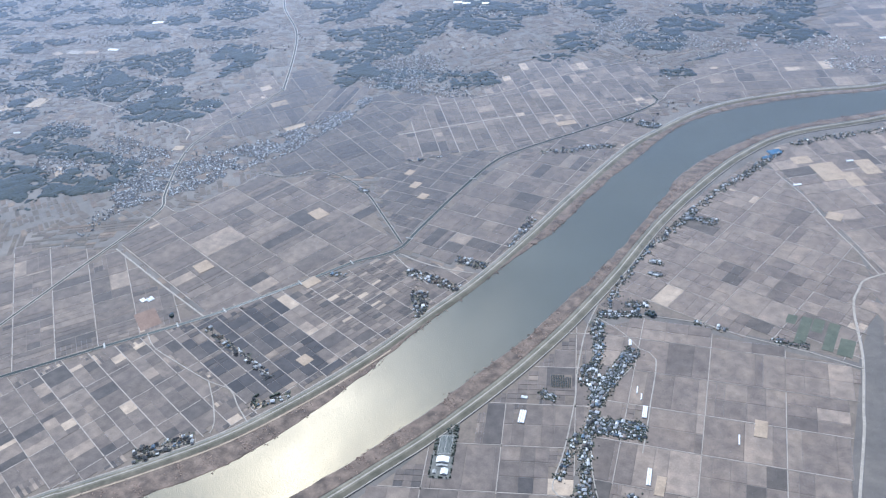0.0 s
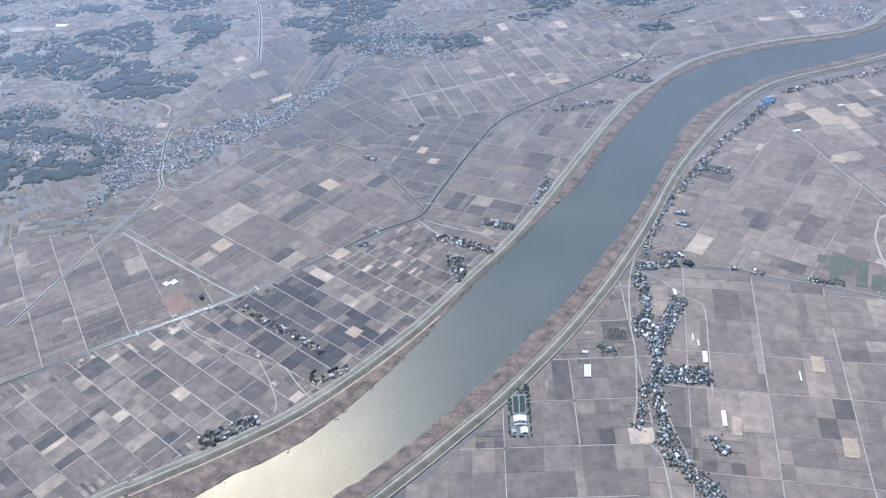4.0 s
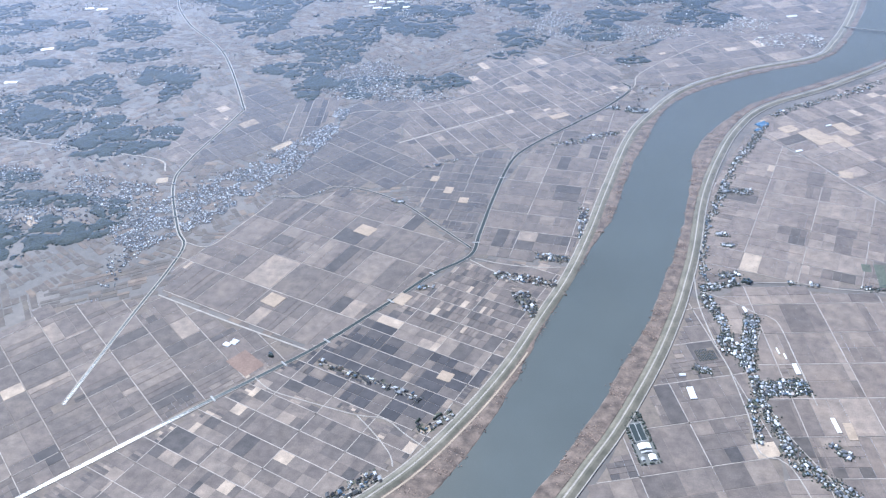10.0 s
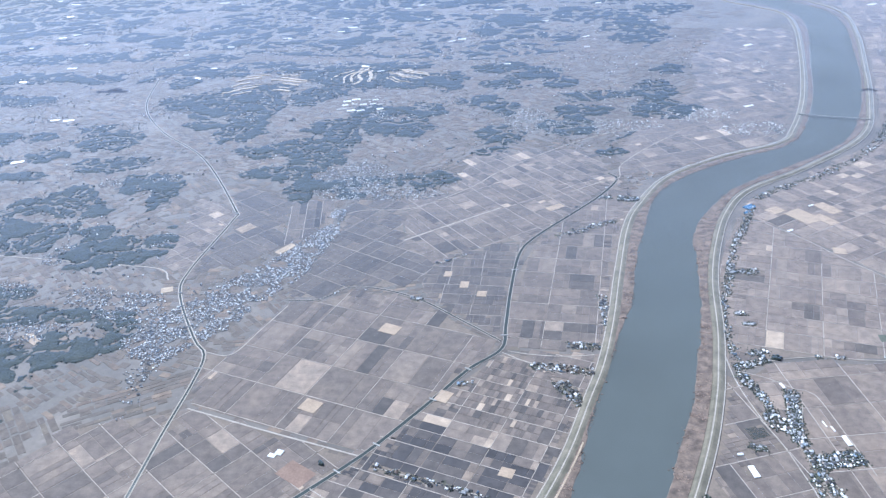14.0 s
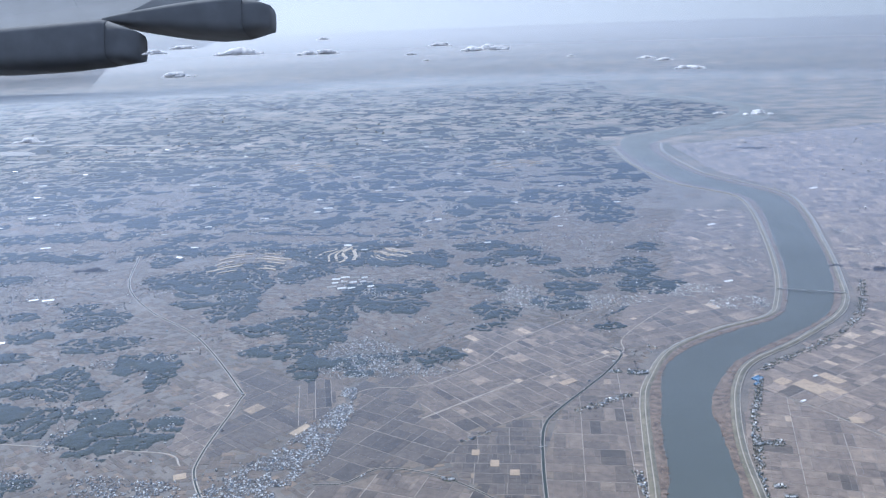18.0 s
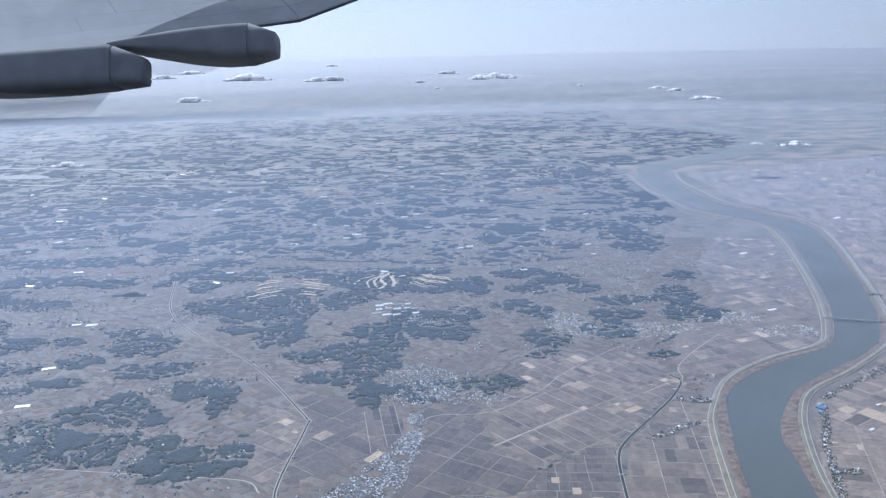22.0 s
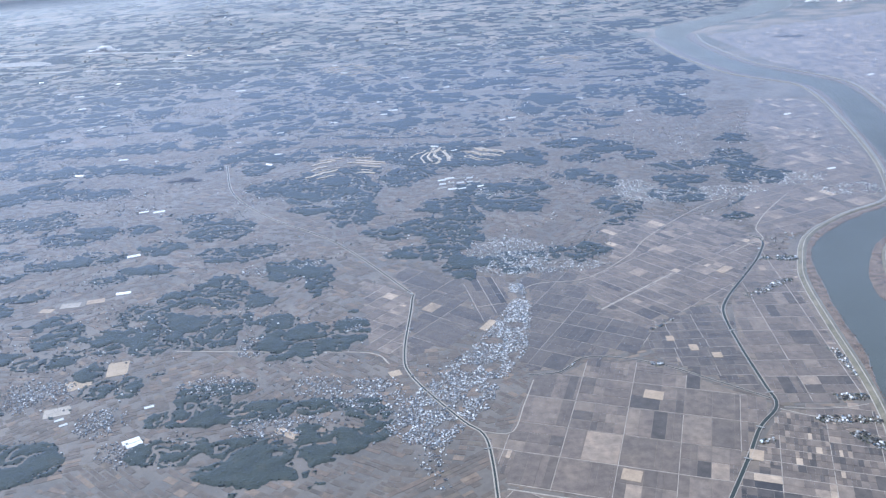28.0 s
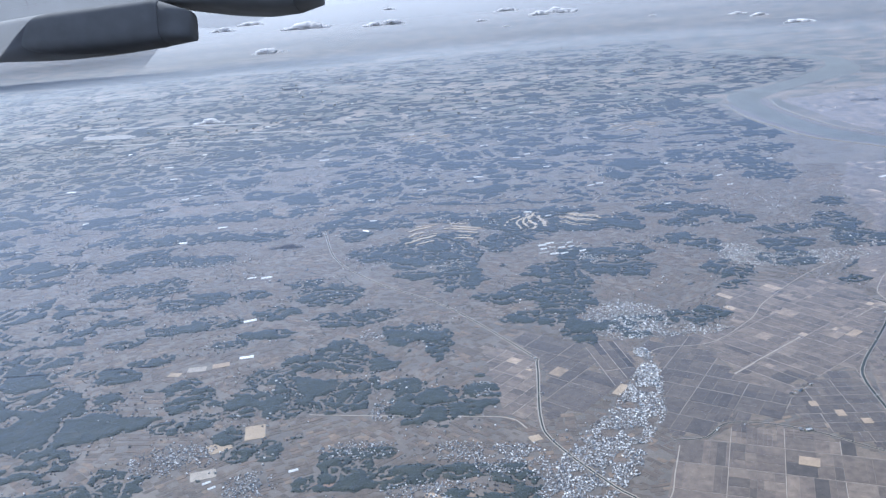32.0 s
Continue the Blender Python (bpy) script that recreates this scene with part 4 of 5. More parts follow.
clumps("garden_trees", trees, rng.uniform(0.07, 0.20, len(trees)), rng.uniform(0.12, 0.30, len(trees)), M_HEDGE, "dark evergreen garden trees and hedges between the houses", "trees")

# ---- woods, golf courses and towns of the upland ----
# golf courses: centre, half width, half depth, rows, strips in a row, turn, bow, wave
GOLF = [(-92, 392, 22, 17, 6, 2, 0.05, 0.40, 0.05), (-49, 408, 15, 9, 5, 1, 1.35, 0.0, 0.16), (-24, 404, 11, 11, 6, 1, 2.45, 0.06, 0.08),
        (-100, 656, 24, 22, 8, 2, 0.5, 0.15, 0.1), (60, 640, 26, 18, 6, 2, 0.3, 0.1, 0.1)]
fairways = []
for gx, gy, ga, gb, rows, strips, way, bow, wave in GOLF:
    course = tagged(new("golf_course"), "pale winding golf fairways cut through dark woods", "golf course")
    cw, sw = math.cos(way), math.sin(way)
    for r in range(rows):
        for q in range(strips):
            side = (r + 0.5 + rng.uniform(-0.3, 0.3)) / rows * 2 - 1
            a, c = -1 + 2 * q / strips + rng.uniform(0.0, 0.4), -1 + 2 * (q + 1) / strips - rng.uniform(0.05, 0.5)
            if abs(side) > 0.6:
                a, c = a * 0.75, c * 0.75
            pts = []
            for u in np.linspace(a, c, 7):
                x, y = ga * u, gb * side + ga * (bow * (1 - u * u) * (1 if gb > 15 else -1) + wave * math.sin(3.2 * u + 0.7 * r)) + rng.normal(0, 0.45)
                pts.append((gx + cw * x - sw * y, gy + sw * x + cw * y))
            line = curve(pts, 1.2)
            fairways.append(line)
            w = rng.uniform(0.3, 0.8)
            sweep("fairway", line, [(w * 1.3, 0.0), (w, 0.36), (-w, 0.36), (-w * 1.3, 0.0)], M_FAIRWAY, course, wobble=0.4)
FAIRWAY_POINTS = np.vstack(fairways)


def river_side(pts):
    """How far west of the river a point lies."""
    o = np.argsort(RIVER_LEFT[:, 1])
    return np.interp(pts[:, 1], RIVER_LEFT[o, 1], RIVER_LEFT[o, 0]) - pts[:, 0]


def upland(pts):
    ok = (river_side(pts) > 9) & ~inside(pts, [(100, 280), (190, 280), (200, 520), (140, 480)])
    for _, corners, *_rest in FIELDS:
        ok &= ~inside(pts, corners)
    return ok


def in_towns(pts, grow=1.0):
    out = np.zeros(len(pts), bool)
    for x, y, a, d, _ in TOWNS:
        out |= ((pts[:, 0] - x) / a / grow) ** 2 + ((pts[:, 1] - y) / d / grow) ** 2 < 1
    return out | (to_line(pts, np.array(TOWN_LINE)) < 7 * grow)


PLAIN = [(-62, 40), (-62, 165), (-34, 195), (-60, 215), (-60, 250), (-28, 262), (12, 266), (60, 302), (78, 315), (118, 420), (420, 420), (420, 40)]


def wooded(pts):
    r = 1.5 * (fbm(pts, 6.0, 3, 1) - 0.5) + 0.8 * (fbm(pts, 2.8, 2, 3) - 0.5)
    mark = np.zeros(len(pts), bool)
    for x, y, a, d in WOODS:
        mark |= ((pts[:, 0] - x) / a) ** 2 + ((pts[:, 1] - y) / d) ** 2 + 1.9 * r < 1.62
    stretched = pts * np.array([0.72, 1.1])
    wild = 0.72 * fbm(stretched, 14.0, 5, 2) + 0.28 * fbm(pts, 60.0, 2, 4) > 0.466 - 0.045 * (pts[:, 1] > 390) - 0.03 * np.clip((pts[:, 1] - 420) / 100, 0, 1) - 0.03 * (pts[:, 1] > 620) + 0.035 * np.clip((pts[:, 1] - 560) / 300, 0, 1) + 0.07 * np.clip((pts[:, 1] - 950) / 450, 0, 1)
    west = np.clip((-120 - pts[:, 0]) / 60, 0, 1)
    drift = np.stack([170 * west * (fbm(pts, 26.0, 4, 7) - 0.62), 40 * west * (fbm(pts, 16.0, 3, 5) - 0.5)], 1)
    wild &= ~inside(pts + drift, HILLS) | (fbm(pts, 5.0, 3, 4) > 0.76)
    valley = np.minimum(abs(fbm(pts, 15.0, 4, 3) - 0.5), 0.8 * abs(fbm(pts, 34.0, 5, 0) - 0.5))
    mark &= (valley > 0.003) & (abs(fbm(pts, 9.0, 3, 6) - 0.5) > 0.006)
    wild &= valley > 0.015
    wild &= ~inside(pts, PLAIN)
    mark |= wild & upland(pts) & ~in_towns(pts, 0.9)
    mark &= ~inside(pts, [(-66, 215), (-58, 258), (-86, 305), (-116, 340), (-140, 372), (-152, 372), (-128, 330), (-100, 296), (-78, 258), (-72, 215)])
    mark &= (river_side(pts) > 3) & (to_line(pts, TOWN_CANAL) > 1.5) & ~((to_line(pts, np.array(TOWN_LINE)) < 6) & (fbm(pts, 4.0, 2, 0) < 0.62))
    return mark


def grid(x0, x1, y0, y1, step):
    xs, ys = np.meshgrid(np.arange(x0, x1, step), np.arange(y0, y1, step))
    p = np.stack([xs.ravel(), ys.ravel()], 1)
    return p + rng.uniform(-0.5, 0.5, p.shape) * step


def canopy(x0, x1, y0, y1, step):
    """A rough sheet of touching crowns over the wooded ground, sloping down at its ragged edges, with single crowns standing out of it."""
    nx, ny = int((x1 - x0) / step), int((y1 - y0) / step) + 1
    xs, ys = np.meshgrid(x0 + step * np.arange(nx), y0 + step * np.arange(ny))
    p = np.stack([xs.ravel(), ys.ravel()], 1)
    p[nx:-nx] += rng.uniform(-0.38, 0.38, p[nx:-nx].shape) * step
    ok = p[:, 0] > -0.72 * p[:, 1] - 125
    ok[ok] = wooded(p[ok])
    if y0 > 300:
        ok[ok] = to_line(p[ok], FAIRWAY_POINTS) > 1.6
    ok = ok.reshape(ny, nx)
    inner = ok.copy()
    for dy, dx in ((0, 1), (0, -1), (1, 0), (-1, 0)):
        inner &= np.roll(ok, (dy, dx), (0, 1))
    inner[:, (0, -1)] = False
    deep_in = inner.copy()
    for dy, dx in ((0, 1), (0, -1), (1, 0), (-1, 0)):
        deep_in &= np.roll(inner, (dy, dx), (0, 1))
    heart = deep_in.copy()
    for dy, dx in ((0, 2), (0, -2), (2, 0), (-2, 0)):
        heart &= np.roll(deep_in, (dy, dx), (0, 1))
    h = 0.08 + 0.38 * fbm(p, 7, 4, 5) + 0.26 * (fbm(p, 2.6, 3, 2) - 0.3) + 0.045 * rng.random(len(p)) * min(step / 0.4, 2)
    z = h * np.select([heart.ravel(), deep_in.ravel(), inner.ravel()], [1.0, 0.72, 0.42], 0.12)
    quad = ok[:-1, :-1] & ok[1:, :-1] & ok[:-1, 1:] & ok[1:, 1:]
    iy, ix = np.nonzero(quad)
    a = iy * nx + ix
    f = np.stack([a, a + 1, a + nx + 1, a + nx], 1)
    used, f = np.unique(f, return_inverse=True)
    f = f.reshape(-1)
    me = bpy.data.meshes.new("woodland")
    me.vertices.add(len(used))
    me.vertices.foreach_set("co", np.column_stack([p[used], z[used]]).reshape(-1))
    me.loops.add(len(f))
    me.loops.foreach_set("vertex_index", f)
    me.polygons.add(len(f) // 4)
    me.polygons.foreach_set("loop_start", np.arange(0, len(f), 4))
    me.polygons.foreach_set("use_smooth", np.ones(len(f) // 4, bool))
    me.update(calc_edges=True)
    me.materials.append(M_WOOD)
    wood = tagged(new("woodland", me), "dense dark evergreen woodland on low hills", "woodland", kind="stuff")
    deep = p[inner.ravel()]
    deep = deep[rng.random(len(deep)) < 0.07]
    tops = deep
    if y1 < 500:
        high = 0.11 + 0.38 * fbm(tops, 7, 4, 5) + 0.26 * (fbm(tops, 2.6, 3, 2) - 0.3) + rng.uniform(0.0, 0.05, len(tops))
        crowns = clumps("crowns", tops, step * rng.uniform(0.45, 0.85, len(tops)), high, M_CROWN, "", "")
        crowns.parent = wood


for y0, y1, step in ((105, 265, 0.36), (265, 420, 0.5), (420, 760, 1.1), (760, 1300, 3.0)):
    canopy(-0.72 * y1 - 110, 150 if y1 < 800 else 340, y0, y1, step)
lone = np.array([(91.7, 166.4), (91.1, 166.0), (92.2, 166.9), (91.8, 165.9), (92.7, 166.2), (92.3, 165.6), (91.4, 166.9), (-8.7, 129.4), (-8.3, 129.1), (-9, 129.9)])
clumps("copse", lone, rng.uniform(0.35, 0.6, len(lone)), rng.uniform(0.4, 0.65, len(lone)), M_WOOD, "small dark copse among fields", "copse")

# small plots in the clearings of the upland
pv, pf = [], []
seeds = grid(-350, 160, 80, 460, 30.0)
for sx, sy in seeds:
    a, wx, wy = rng.uniform(-0.9, 0.9), rng.uniform(2.4, 3.6), rng.uniform(1.3, 2.2)
    u, w = np.meshgrid(np.arange(-24, 24, wx), np.arange(-24, 24, wy))
    u, w = u.ravel() + rng.uniform(-0.12, 0.12, u.size) * wx, w.ravel()
    p = np.stack([sx + u * math.cos(a) - w * math.sin(a), sy + u * math.sin(a) + w * math.cos(a)], 1)
    gap_to = ((p[:, None] - seeds[None]) ** 2).sum(2)
    p = p[gap_to.min(1) > ((p - (sx, sy)) ** 2).sum(1) - 1e-6]
    p = p[p[:, 0] > -0.72 * p[:, 1] - 115]
    if len(p):
        p = p[upland(p) & ~in_towns(p, 0.4)]
    if len(p):
        p = p[~wooded(p) & (rng.random(len(p)) < 0.72)]
    for x, y in p:
        o = len(pv)
        pv += slab_verts(x, y, wx * rng.uniform(0.6, 1.4), wy * rng.uniform(0.6, 1.1), a, 0.0, rng.uniform(0.02, 0.06))
        pf += [tuple(o + i for i in q) for q in SLAB]
p = grid(-430, 200, 440, 680, 6.0)
p = p[upland(p) & (fbm(p, 25, 3, 0) > 0.3) & (p[:, 0] > -0.72 * p[:, 1] - 115)]
for x, y in p[~wooded(p)]:
    o = len(pv)
    pv += slab_verts(x, y, rng.uniform(3, 8), rng.uniform(2.5, 6), rng.normal(0.2, 0.3), 0.0, rng.uniform(0.02, 0.06))
    pf += [tuple(o + i for i in q) for q in SLAB]
tagged(solid("farm_plots", pv, pf, M_CLEAR), "small uneven tan and brown farm plots in valleys", "farmland", kind="stuff")

town = []
for x, y, a, d, count in TOWNS:
    u, s = rng.uniform(0, math.tau, 5 * count), rng.uniform(0, 1, 5 * count) ** 0.6
    town.append(np.stack([x + a * s * np.cos(u), y + d * s * np.sin(u)], 1) + rng.normal(0, 0.4, (5 * count, 2)))
spine = curve(TOWN_LINE, 1.0)
u = rng.uniform(0, len(spine) - 1, 13000)
half = np.interp(u / (len(spine) - 1), np.linspace(0, 1, len(TOWN_HALF)), TOWN_HALF)
town.append(spine[u.astype(int)] + normals(spine)[u.astype(int)] * (half * rng.uniform(-1, 1, len(u)))[:, None] + rng.normal(0, 0.4, (len(u), 2)))
town = np.vstack(town)
town = town[(fbm(town, 4.5, 2, 2) > 0.31) & ~inside(town, RIVER_POLY) & (to_line(town, TOWN_CANAL) > 0.9) & (to_line(town, LEVEE_LEFT) > 2)]
cell = np.unique(np.floor(town / 0.40).astype(int), axis=0, return_index=True)[1]
for x, y in town[cell]:
    far_house(x, y, rng.choice([0.4, 0.4 + math.pi / 2]) + rng.normal(0, 0.15), rng.choice([0.24, 0.30, 0.36, 0.50]), rng.uniform(0.8, 1.2))
p = grid(-560, 130, 180, 760, 2.6)
p = p[upland(p) & (fbm(p, 12, 4, 5) > 0.63)]
p = p[rng.random(len(p)) < 0.7]
for x, y in p:
    far_house(x, y, rng.uniform(0, 3), rng.choice([0.36, 0.46, 0.6]) * (1 + y / 1500), rng.uniform(0.7, 1.1))
# hamlets along the edges of the woods
p = grid(-330, 130, 165, 600, 1.9)
p = p[upland(p) & (fbm(p, 15, 3, 2) > 0.50) & (p[:, 0] > -0.72 * p[:, 1] - 115)]
p = p[~wooded(p) & (wooded(p + np.array([0, 1.8])) | wooded(p - np.array([0, 1.8])) | wooded(p + np.array([1.8, 0])))]
p = p[rng.random(len(p)) < 0.7]
for x, y in p:
    far_house(x, y, rng.uniform(0, 3), rng.choice([0.34, 0.44, 0.58]) * (1 + y / 1800), rng.uniform(0.7, 1.1))
p = grid(-850, 330, 760, 1300, 9.0)
p = p[(river_side(p) > 30) & (fbm(p, 60, 3, 1) > 0.54)]
for x, y in p[rng.random(len(p)) < 0.08]:
    far_house(x, y, rng.uniform(0, 3), rng.uniform(1.2, 2.6), rng.uniform(0.6, 1.1))
p = np.stack([rng.uniform(150, 520, 900), rng.uniform(260, 800, 900)], 1)
p = p[(river_side(p) < -50) & (fbm(p, 35, 3, 1) > 0.56)]
for x, y in p:
    far_house(x, y, rng.uniform(0, 3), rng.uniform(0.6, 1.4))
roofs_far = tagged(solid("town_houses", FAR_WV, FAR_WF, M_WALL), "crowded small houses with grey and white roofs", "houses", kind="stuff")
tagged(solid("town_roofs", FAR_V, FAR_F, M_ROOF_FAR, roofs_far), kind="stuff")

# ---- single buildings among the fields ----


def long_shed(x, y, length, width, turn, material, label, category, group="", bays=1, arched=True, height=0.22):
    """Side-by-side bays, each an arched or gabled roof on low walls, with its own end."""
    root = tagged(new(category.replace(" ", "_")), label, category, group)
    root.matrix_basis = pose(x, y, 0, 0, 0, turn)
    for k in range(bays):
        y0 = (k - (bays - 1) / 2) * width
        w = width * 0.47
        prof = [(w * math.cos(a), height * 0.45 + height * 0.75 * math.sin(a)) for a in np.linspace(0, math.pi, 9 if arched else 3)]
        prof = [(w, 0.0)] + prof + [(-w, 0.0)]
        n = len(prof)
        v = [(sx * length / 2, y0 + p, z) for sx in (-1, 1) for p, z in prof]
        f = [(i, i + 1, n + i + 1, n + i) for i in range(n - 1)] + [tuple(range(n))[::-1], tuple(range(n, 2 * n))]
        solid("bay", v, f, material, root)
    return root


G = "greenhouses"
for gx, gy, ln, w, tn, bays in ((77.7, 128.6, 3.2, 0.42, -78, 3), (98.2, 137.8, 3.0, 0.3, -80, 3), (102.8, 123.2, 3.6, 0.4, -80, 2), (95.4, 142.9, 1.8, 0.3, -78, 1),
                               (-19.6, 131.6, 1.6, 0.6, -20, 2), (115.0, 137.0, 2.4, 0.3, -80, 1), (76.2, 133.5, 1.2, 0.35, 8, 2), (96.6, 141.4, 1.6, 0.3, -78, 1), (90.4, 155.8, 1.8, 0.3, -72, 2),
                               (113, 231, 2.0, 0.9, 30, 1), (124, 248, 1.8, 0.8, 30, 1)):
    long_shed(gx, gy, ln, w, tn, M_WHITE, "white plastic tunnel greenhouse in a bare field", "greenhouse", G, bays)
long_shed(-18.2, 132.6, 1.6, 0.8, -20, M_WHITE, "white metal-roofed farm shed beside a track", "farm shed", "", 2, False, 0.3)
long_shed(105.0, 247.6, 3.4, 1.3, 38, M_BLUE, "large blue sheet-metal warehouse below the levee", "warehouse", "warehouses", 2, False, 0.5)
long_shed(103.6, 244.0, 2.6, 1.1, 38, M_BLUE, "blue sheet-metal warehouse below the levee", "warehouse", "warehouses", 1, False, 0.45)
WORKS_TURN = -72.5
tagged(solid("works_yard", slab_verts(67.8, 115.8, 13.0, 3.9, radians(WORKS_TURN), 0.0, 0.072), SLAB, M_YARD), "worn grey yard of the waterworks", "yard")
works_at = pose(67.8, 115.8, 0, 0, 0, WORKS_TURN)


def on_works(u, v):
    p = works_at @ Vector((u, v, 0))
    return p.x, p.y


long_shed(*on_works(2.2, 0.1), 1.3, 2.4, WORKS_TURN, M_WHITE, "white flat pump house of the waterworks", "pump house", "waterworks buildings", 1, False, 0.45)
long_shed(*on_works(3.5, 0.1), 0.4, 2.2, WORKS_TURN, M_CONC, "low grey concrete filter house of the waterworks", "filter house", "waterworks buildings", 1, False, 0.3)
long_shed(*on_works(4.9, 0.75), 1.3, 1.4, WORKS_TURN, M_WHITE, "white hall of the waterworks", "waterworks hall", "waterworks buildings", 1, False, 0.4)
long_shed(*on_works(5.0, -1.0), 0.8, 0.8, WORKS_TURN, M_CONC, "small grey store of the waterworks", "store", "waterworks buildings", 1, False, 0.3)
works = tagged(new("settling_tanks"), "dark green settling tanks between concrete walls", "settling tank")
works.matrix_basis = works_at @ pose(-1.3, 0.05, 0)
for k in (-1, 1):
    solid("tank_wall", slab_verts(0, k * 0.58, 4.4, 1.12, 0, 0.0, 0.14), SLAB, M_CONC, works)
    solid("tank_water", slab_verts(0, k * 0.58, 4.2, 1.0, 0, 0.10, 0.15), SLAB, M_CANAL, works)
belt = [(rng.uniform(-6.2, 1.2), s * rng.uniform(1.35, 1.95)) for s in (-1, 1) for _ in range(46)] + [(rng.uniform(-6.3, -4.0), rng.uniform(-1.5, 1.5)) for _ in range(34)]
belt += [(6.2, rng.uniform(-1.9, 1.9)) for _ in range(12)] + [(rng.uniform(1.2, 6.2), s * 1.9) for s in (-1, 1) for _ in range(14)]
ring_at = np.array([on_works(*p) for p in belt])
clumps("tree_belt", ring_at, rng.uniform(0.10, 0.24, len(ring_at)), rng.uniform(0.2, 0.38, len(ring_at)), M_HEDGE, "dark row of trees round the waterworks", "trees")
for nm, x, y, w, d, tn, mat, lab in (("bare_plot", -13.3, 126.4, 7.2, 4.9, -34, M_BRICKEARTH, "reddish bare earth plot beside a white shed"),
                                    ("farm_yard", 28.3, 112.8, 2.2, 1.6, 35, M_SAND, "pale sandy yard of a lone farm"),
                                    ("sand_pit", -159, 207, 6.5, 5.5, 30, M_SAND, "pale sandy clearing among woods"), ("sand_pit", -150, 214, 6.0, 8.0, 10, M_SAND, "tan graded ground among woods"),
                                    ("sand_pit", -160, 193, 7.0, 4.5, 15, M_TRACK, "grey-tan works yard at the edge of the town"), ("sand_pit", -126, 184, 5.0, 4.0, 40, M_BRICKEARTH, "reddish clearing cut into the woods"),
                                    ("sand_pit", -172, 262, 6.0, 3.4, 12, M_FALLOW, "tan terraced building ground on a ridge"), ("sand_pit", -180, 260, 6.5, 3.8, 3, M_TRACK, "grey-tan terraced ground on a ridge"),
                                    ("sand_pit", -187, 257, 4.5, 3.0, -10, M_SAND, "pale scraped ground on a ridge"), ("sand_pit", -128, 251, 4.0, 2.6, 0, M_SAND, "pale scraped hollow in the woods"),
                                    ("sand_field", -96, 175, 7.0, 2.6, -35, M_FALLOW, "tan valley field between woods"),
                                    ("sand_field", -39.6, 223.6, 2.6, 7.0, -35, M_SAND, "tan bare ground at the town's edge"),
                                    ("sand_field", -68.4, 199.5, 3.4, 3.0, 20, M_SAND, "pale sandy field beside the town canal"),
                                    ("green_field", 118.8, 174.3, 1.9, 3.0, -4, M_GREEN, "green winter crop strip"), ("green_field", 121.4, 171.4, 2.1, 9.0, -4, M_GREEN, "green winter crop strip"), ("green_field", 123.9, 173.8, 2.1, 4.4, -4, M_GREEN, "green winter crop strip"), ("green_field", 126.6, 171.0, 2.1, 9.0, -4, M_GREEN, "green winter crop strip"), ("green_field", 129.6, 168.6, 2.8, 5.4, -4, M_GREEN, "green winter crop strip"),
                                    ("nursery_plot", 81.2, 140.2, 4.2, 3.8, 18, M_VERGE, "nursery plot with dark rows of young trees")):
    tagged(solid(nm, slab_verts(x, y, w, d, radians(tn), 0.0, 0.075), SLAB, mat), lab, nm.replace("_", " "))
rows = [(i * 0.33 - 1.9, j * 0.14 - 1.7) for i in range(12) for j in range(25) if not (i > 7 and j > 19)]
rows = np.array([(81.2 + u * math.cos(0.314) - v * math.sin(0.314), 140.2 + u * math.sin(0.314) + v * math.cos(0.314)) for u, v in rows])
clumps("nursery_trees", rows + rng.normal(0, 0.025, rows.shape), rng.uniform(0.09, 0.14, len(rows)), rng.uniform(0.12, 0.2, len(rows)), M_CROWN, "dark rows of young nursery trees", "trees")

# factory estate with long white roofs
for k in range(14):
    x, y = -46 + (k % 5) * 4.2 + rng.normal(0, 0.5), 355 + (k // 5) * 6 + rng.normal(0, 0.8)
    long_shed(x, y, rng.uniform(2.5, 4.5), rng.uniform(1.2, 2.2), 12, M_WHITE if k % 3 else M_CONC, "long pale factory roof on a woodland estate", "factory hall", "factory halls", 1, False, 0.5)
for x, y, s, tn in ((-164, 267, 5, 8), (-135, 192, 2.6, 20), (-135.5, 176.8, 4.4, 28), (-134.2, 175.2, 4.0, 28), (-158, 189, 2.4, 30), (-156, 186.5, 2.2, 30), (-104.6, 490, 5, 10), (-69, 512, 6, 5), (-179, 602, 7, 0), (-173, 351, 5, 15), (-170, 301, 5, 20), (-180, 352, 4, 15), (-40, 560, 5, 0), (20, 545, 5, 12), (-250, 520, 6, 8), (-300, 620, 7, 0),
                   (70, 470, 4, 30), (128, 345, 4, 20), (150, 440, 5, 30), (-130, 430, 4, 0), (-215, 440, 5, 10), (-5, 470, 4, 30), (-350, 560, 7, 0), (-60, 610, 6, 0), (240, 520, 6, 30), (290, 430, 5, 20)):
    long_shed(x, y, s, s * 0.45, tn, M_WHITE, "long white factory roof far off", "factory hall", "factory halls", 1, False, 0.3)

# scattered pale sheds of the far upland
spots = grid(-330, 130, 430, 830, 52.0)
for x, y in spots[upland(spots) & (river_side(spots) > 25)]:
    size = rng.uniform(2.0, 4.5) * (0.7 + y / 1400)
    long_shed(x, y, size, size * rng.uniform(0.35, 0.6), rng.uniform(-30, 40), M_WHITE if rng.random() < 0.75 else M_CONC, "pale flat shed roof among far woods", "shed", "far sheds", 1, False, 0.5)

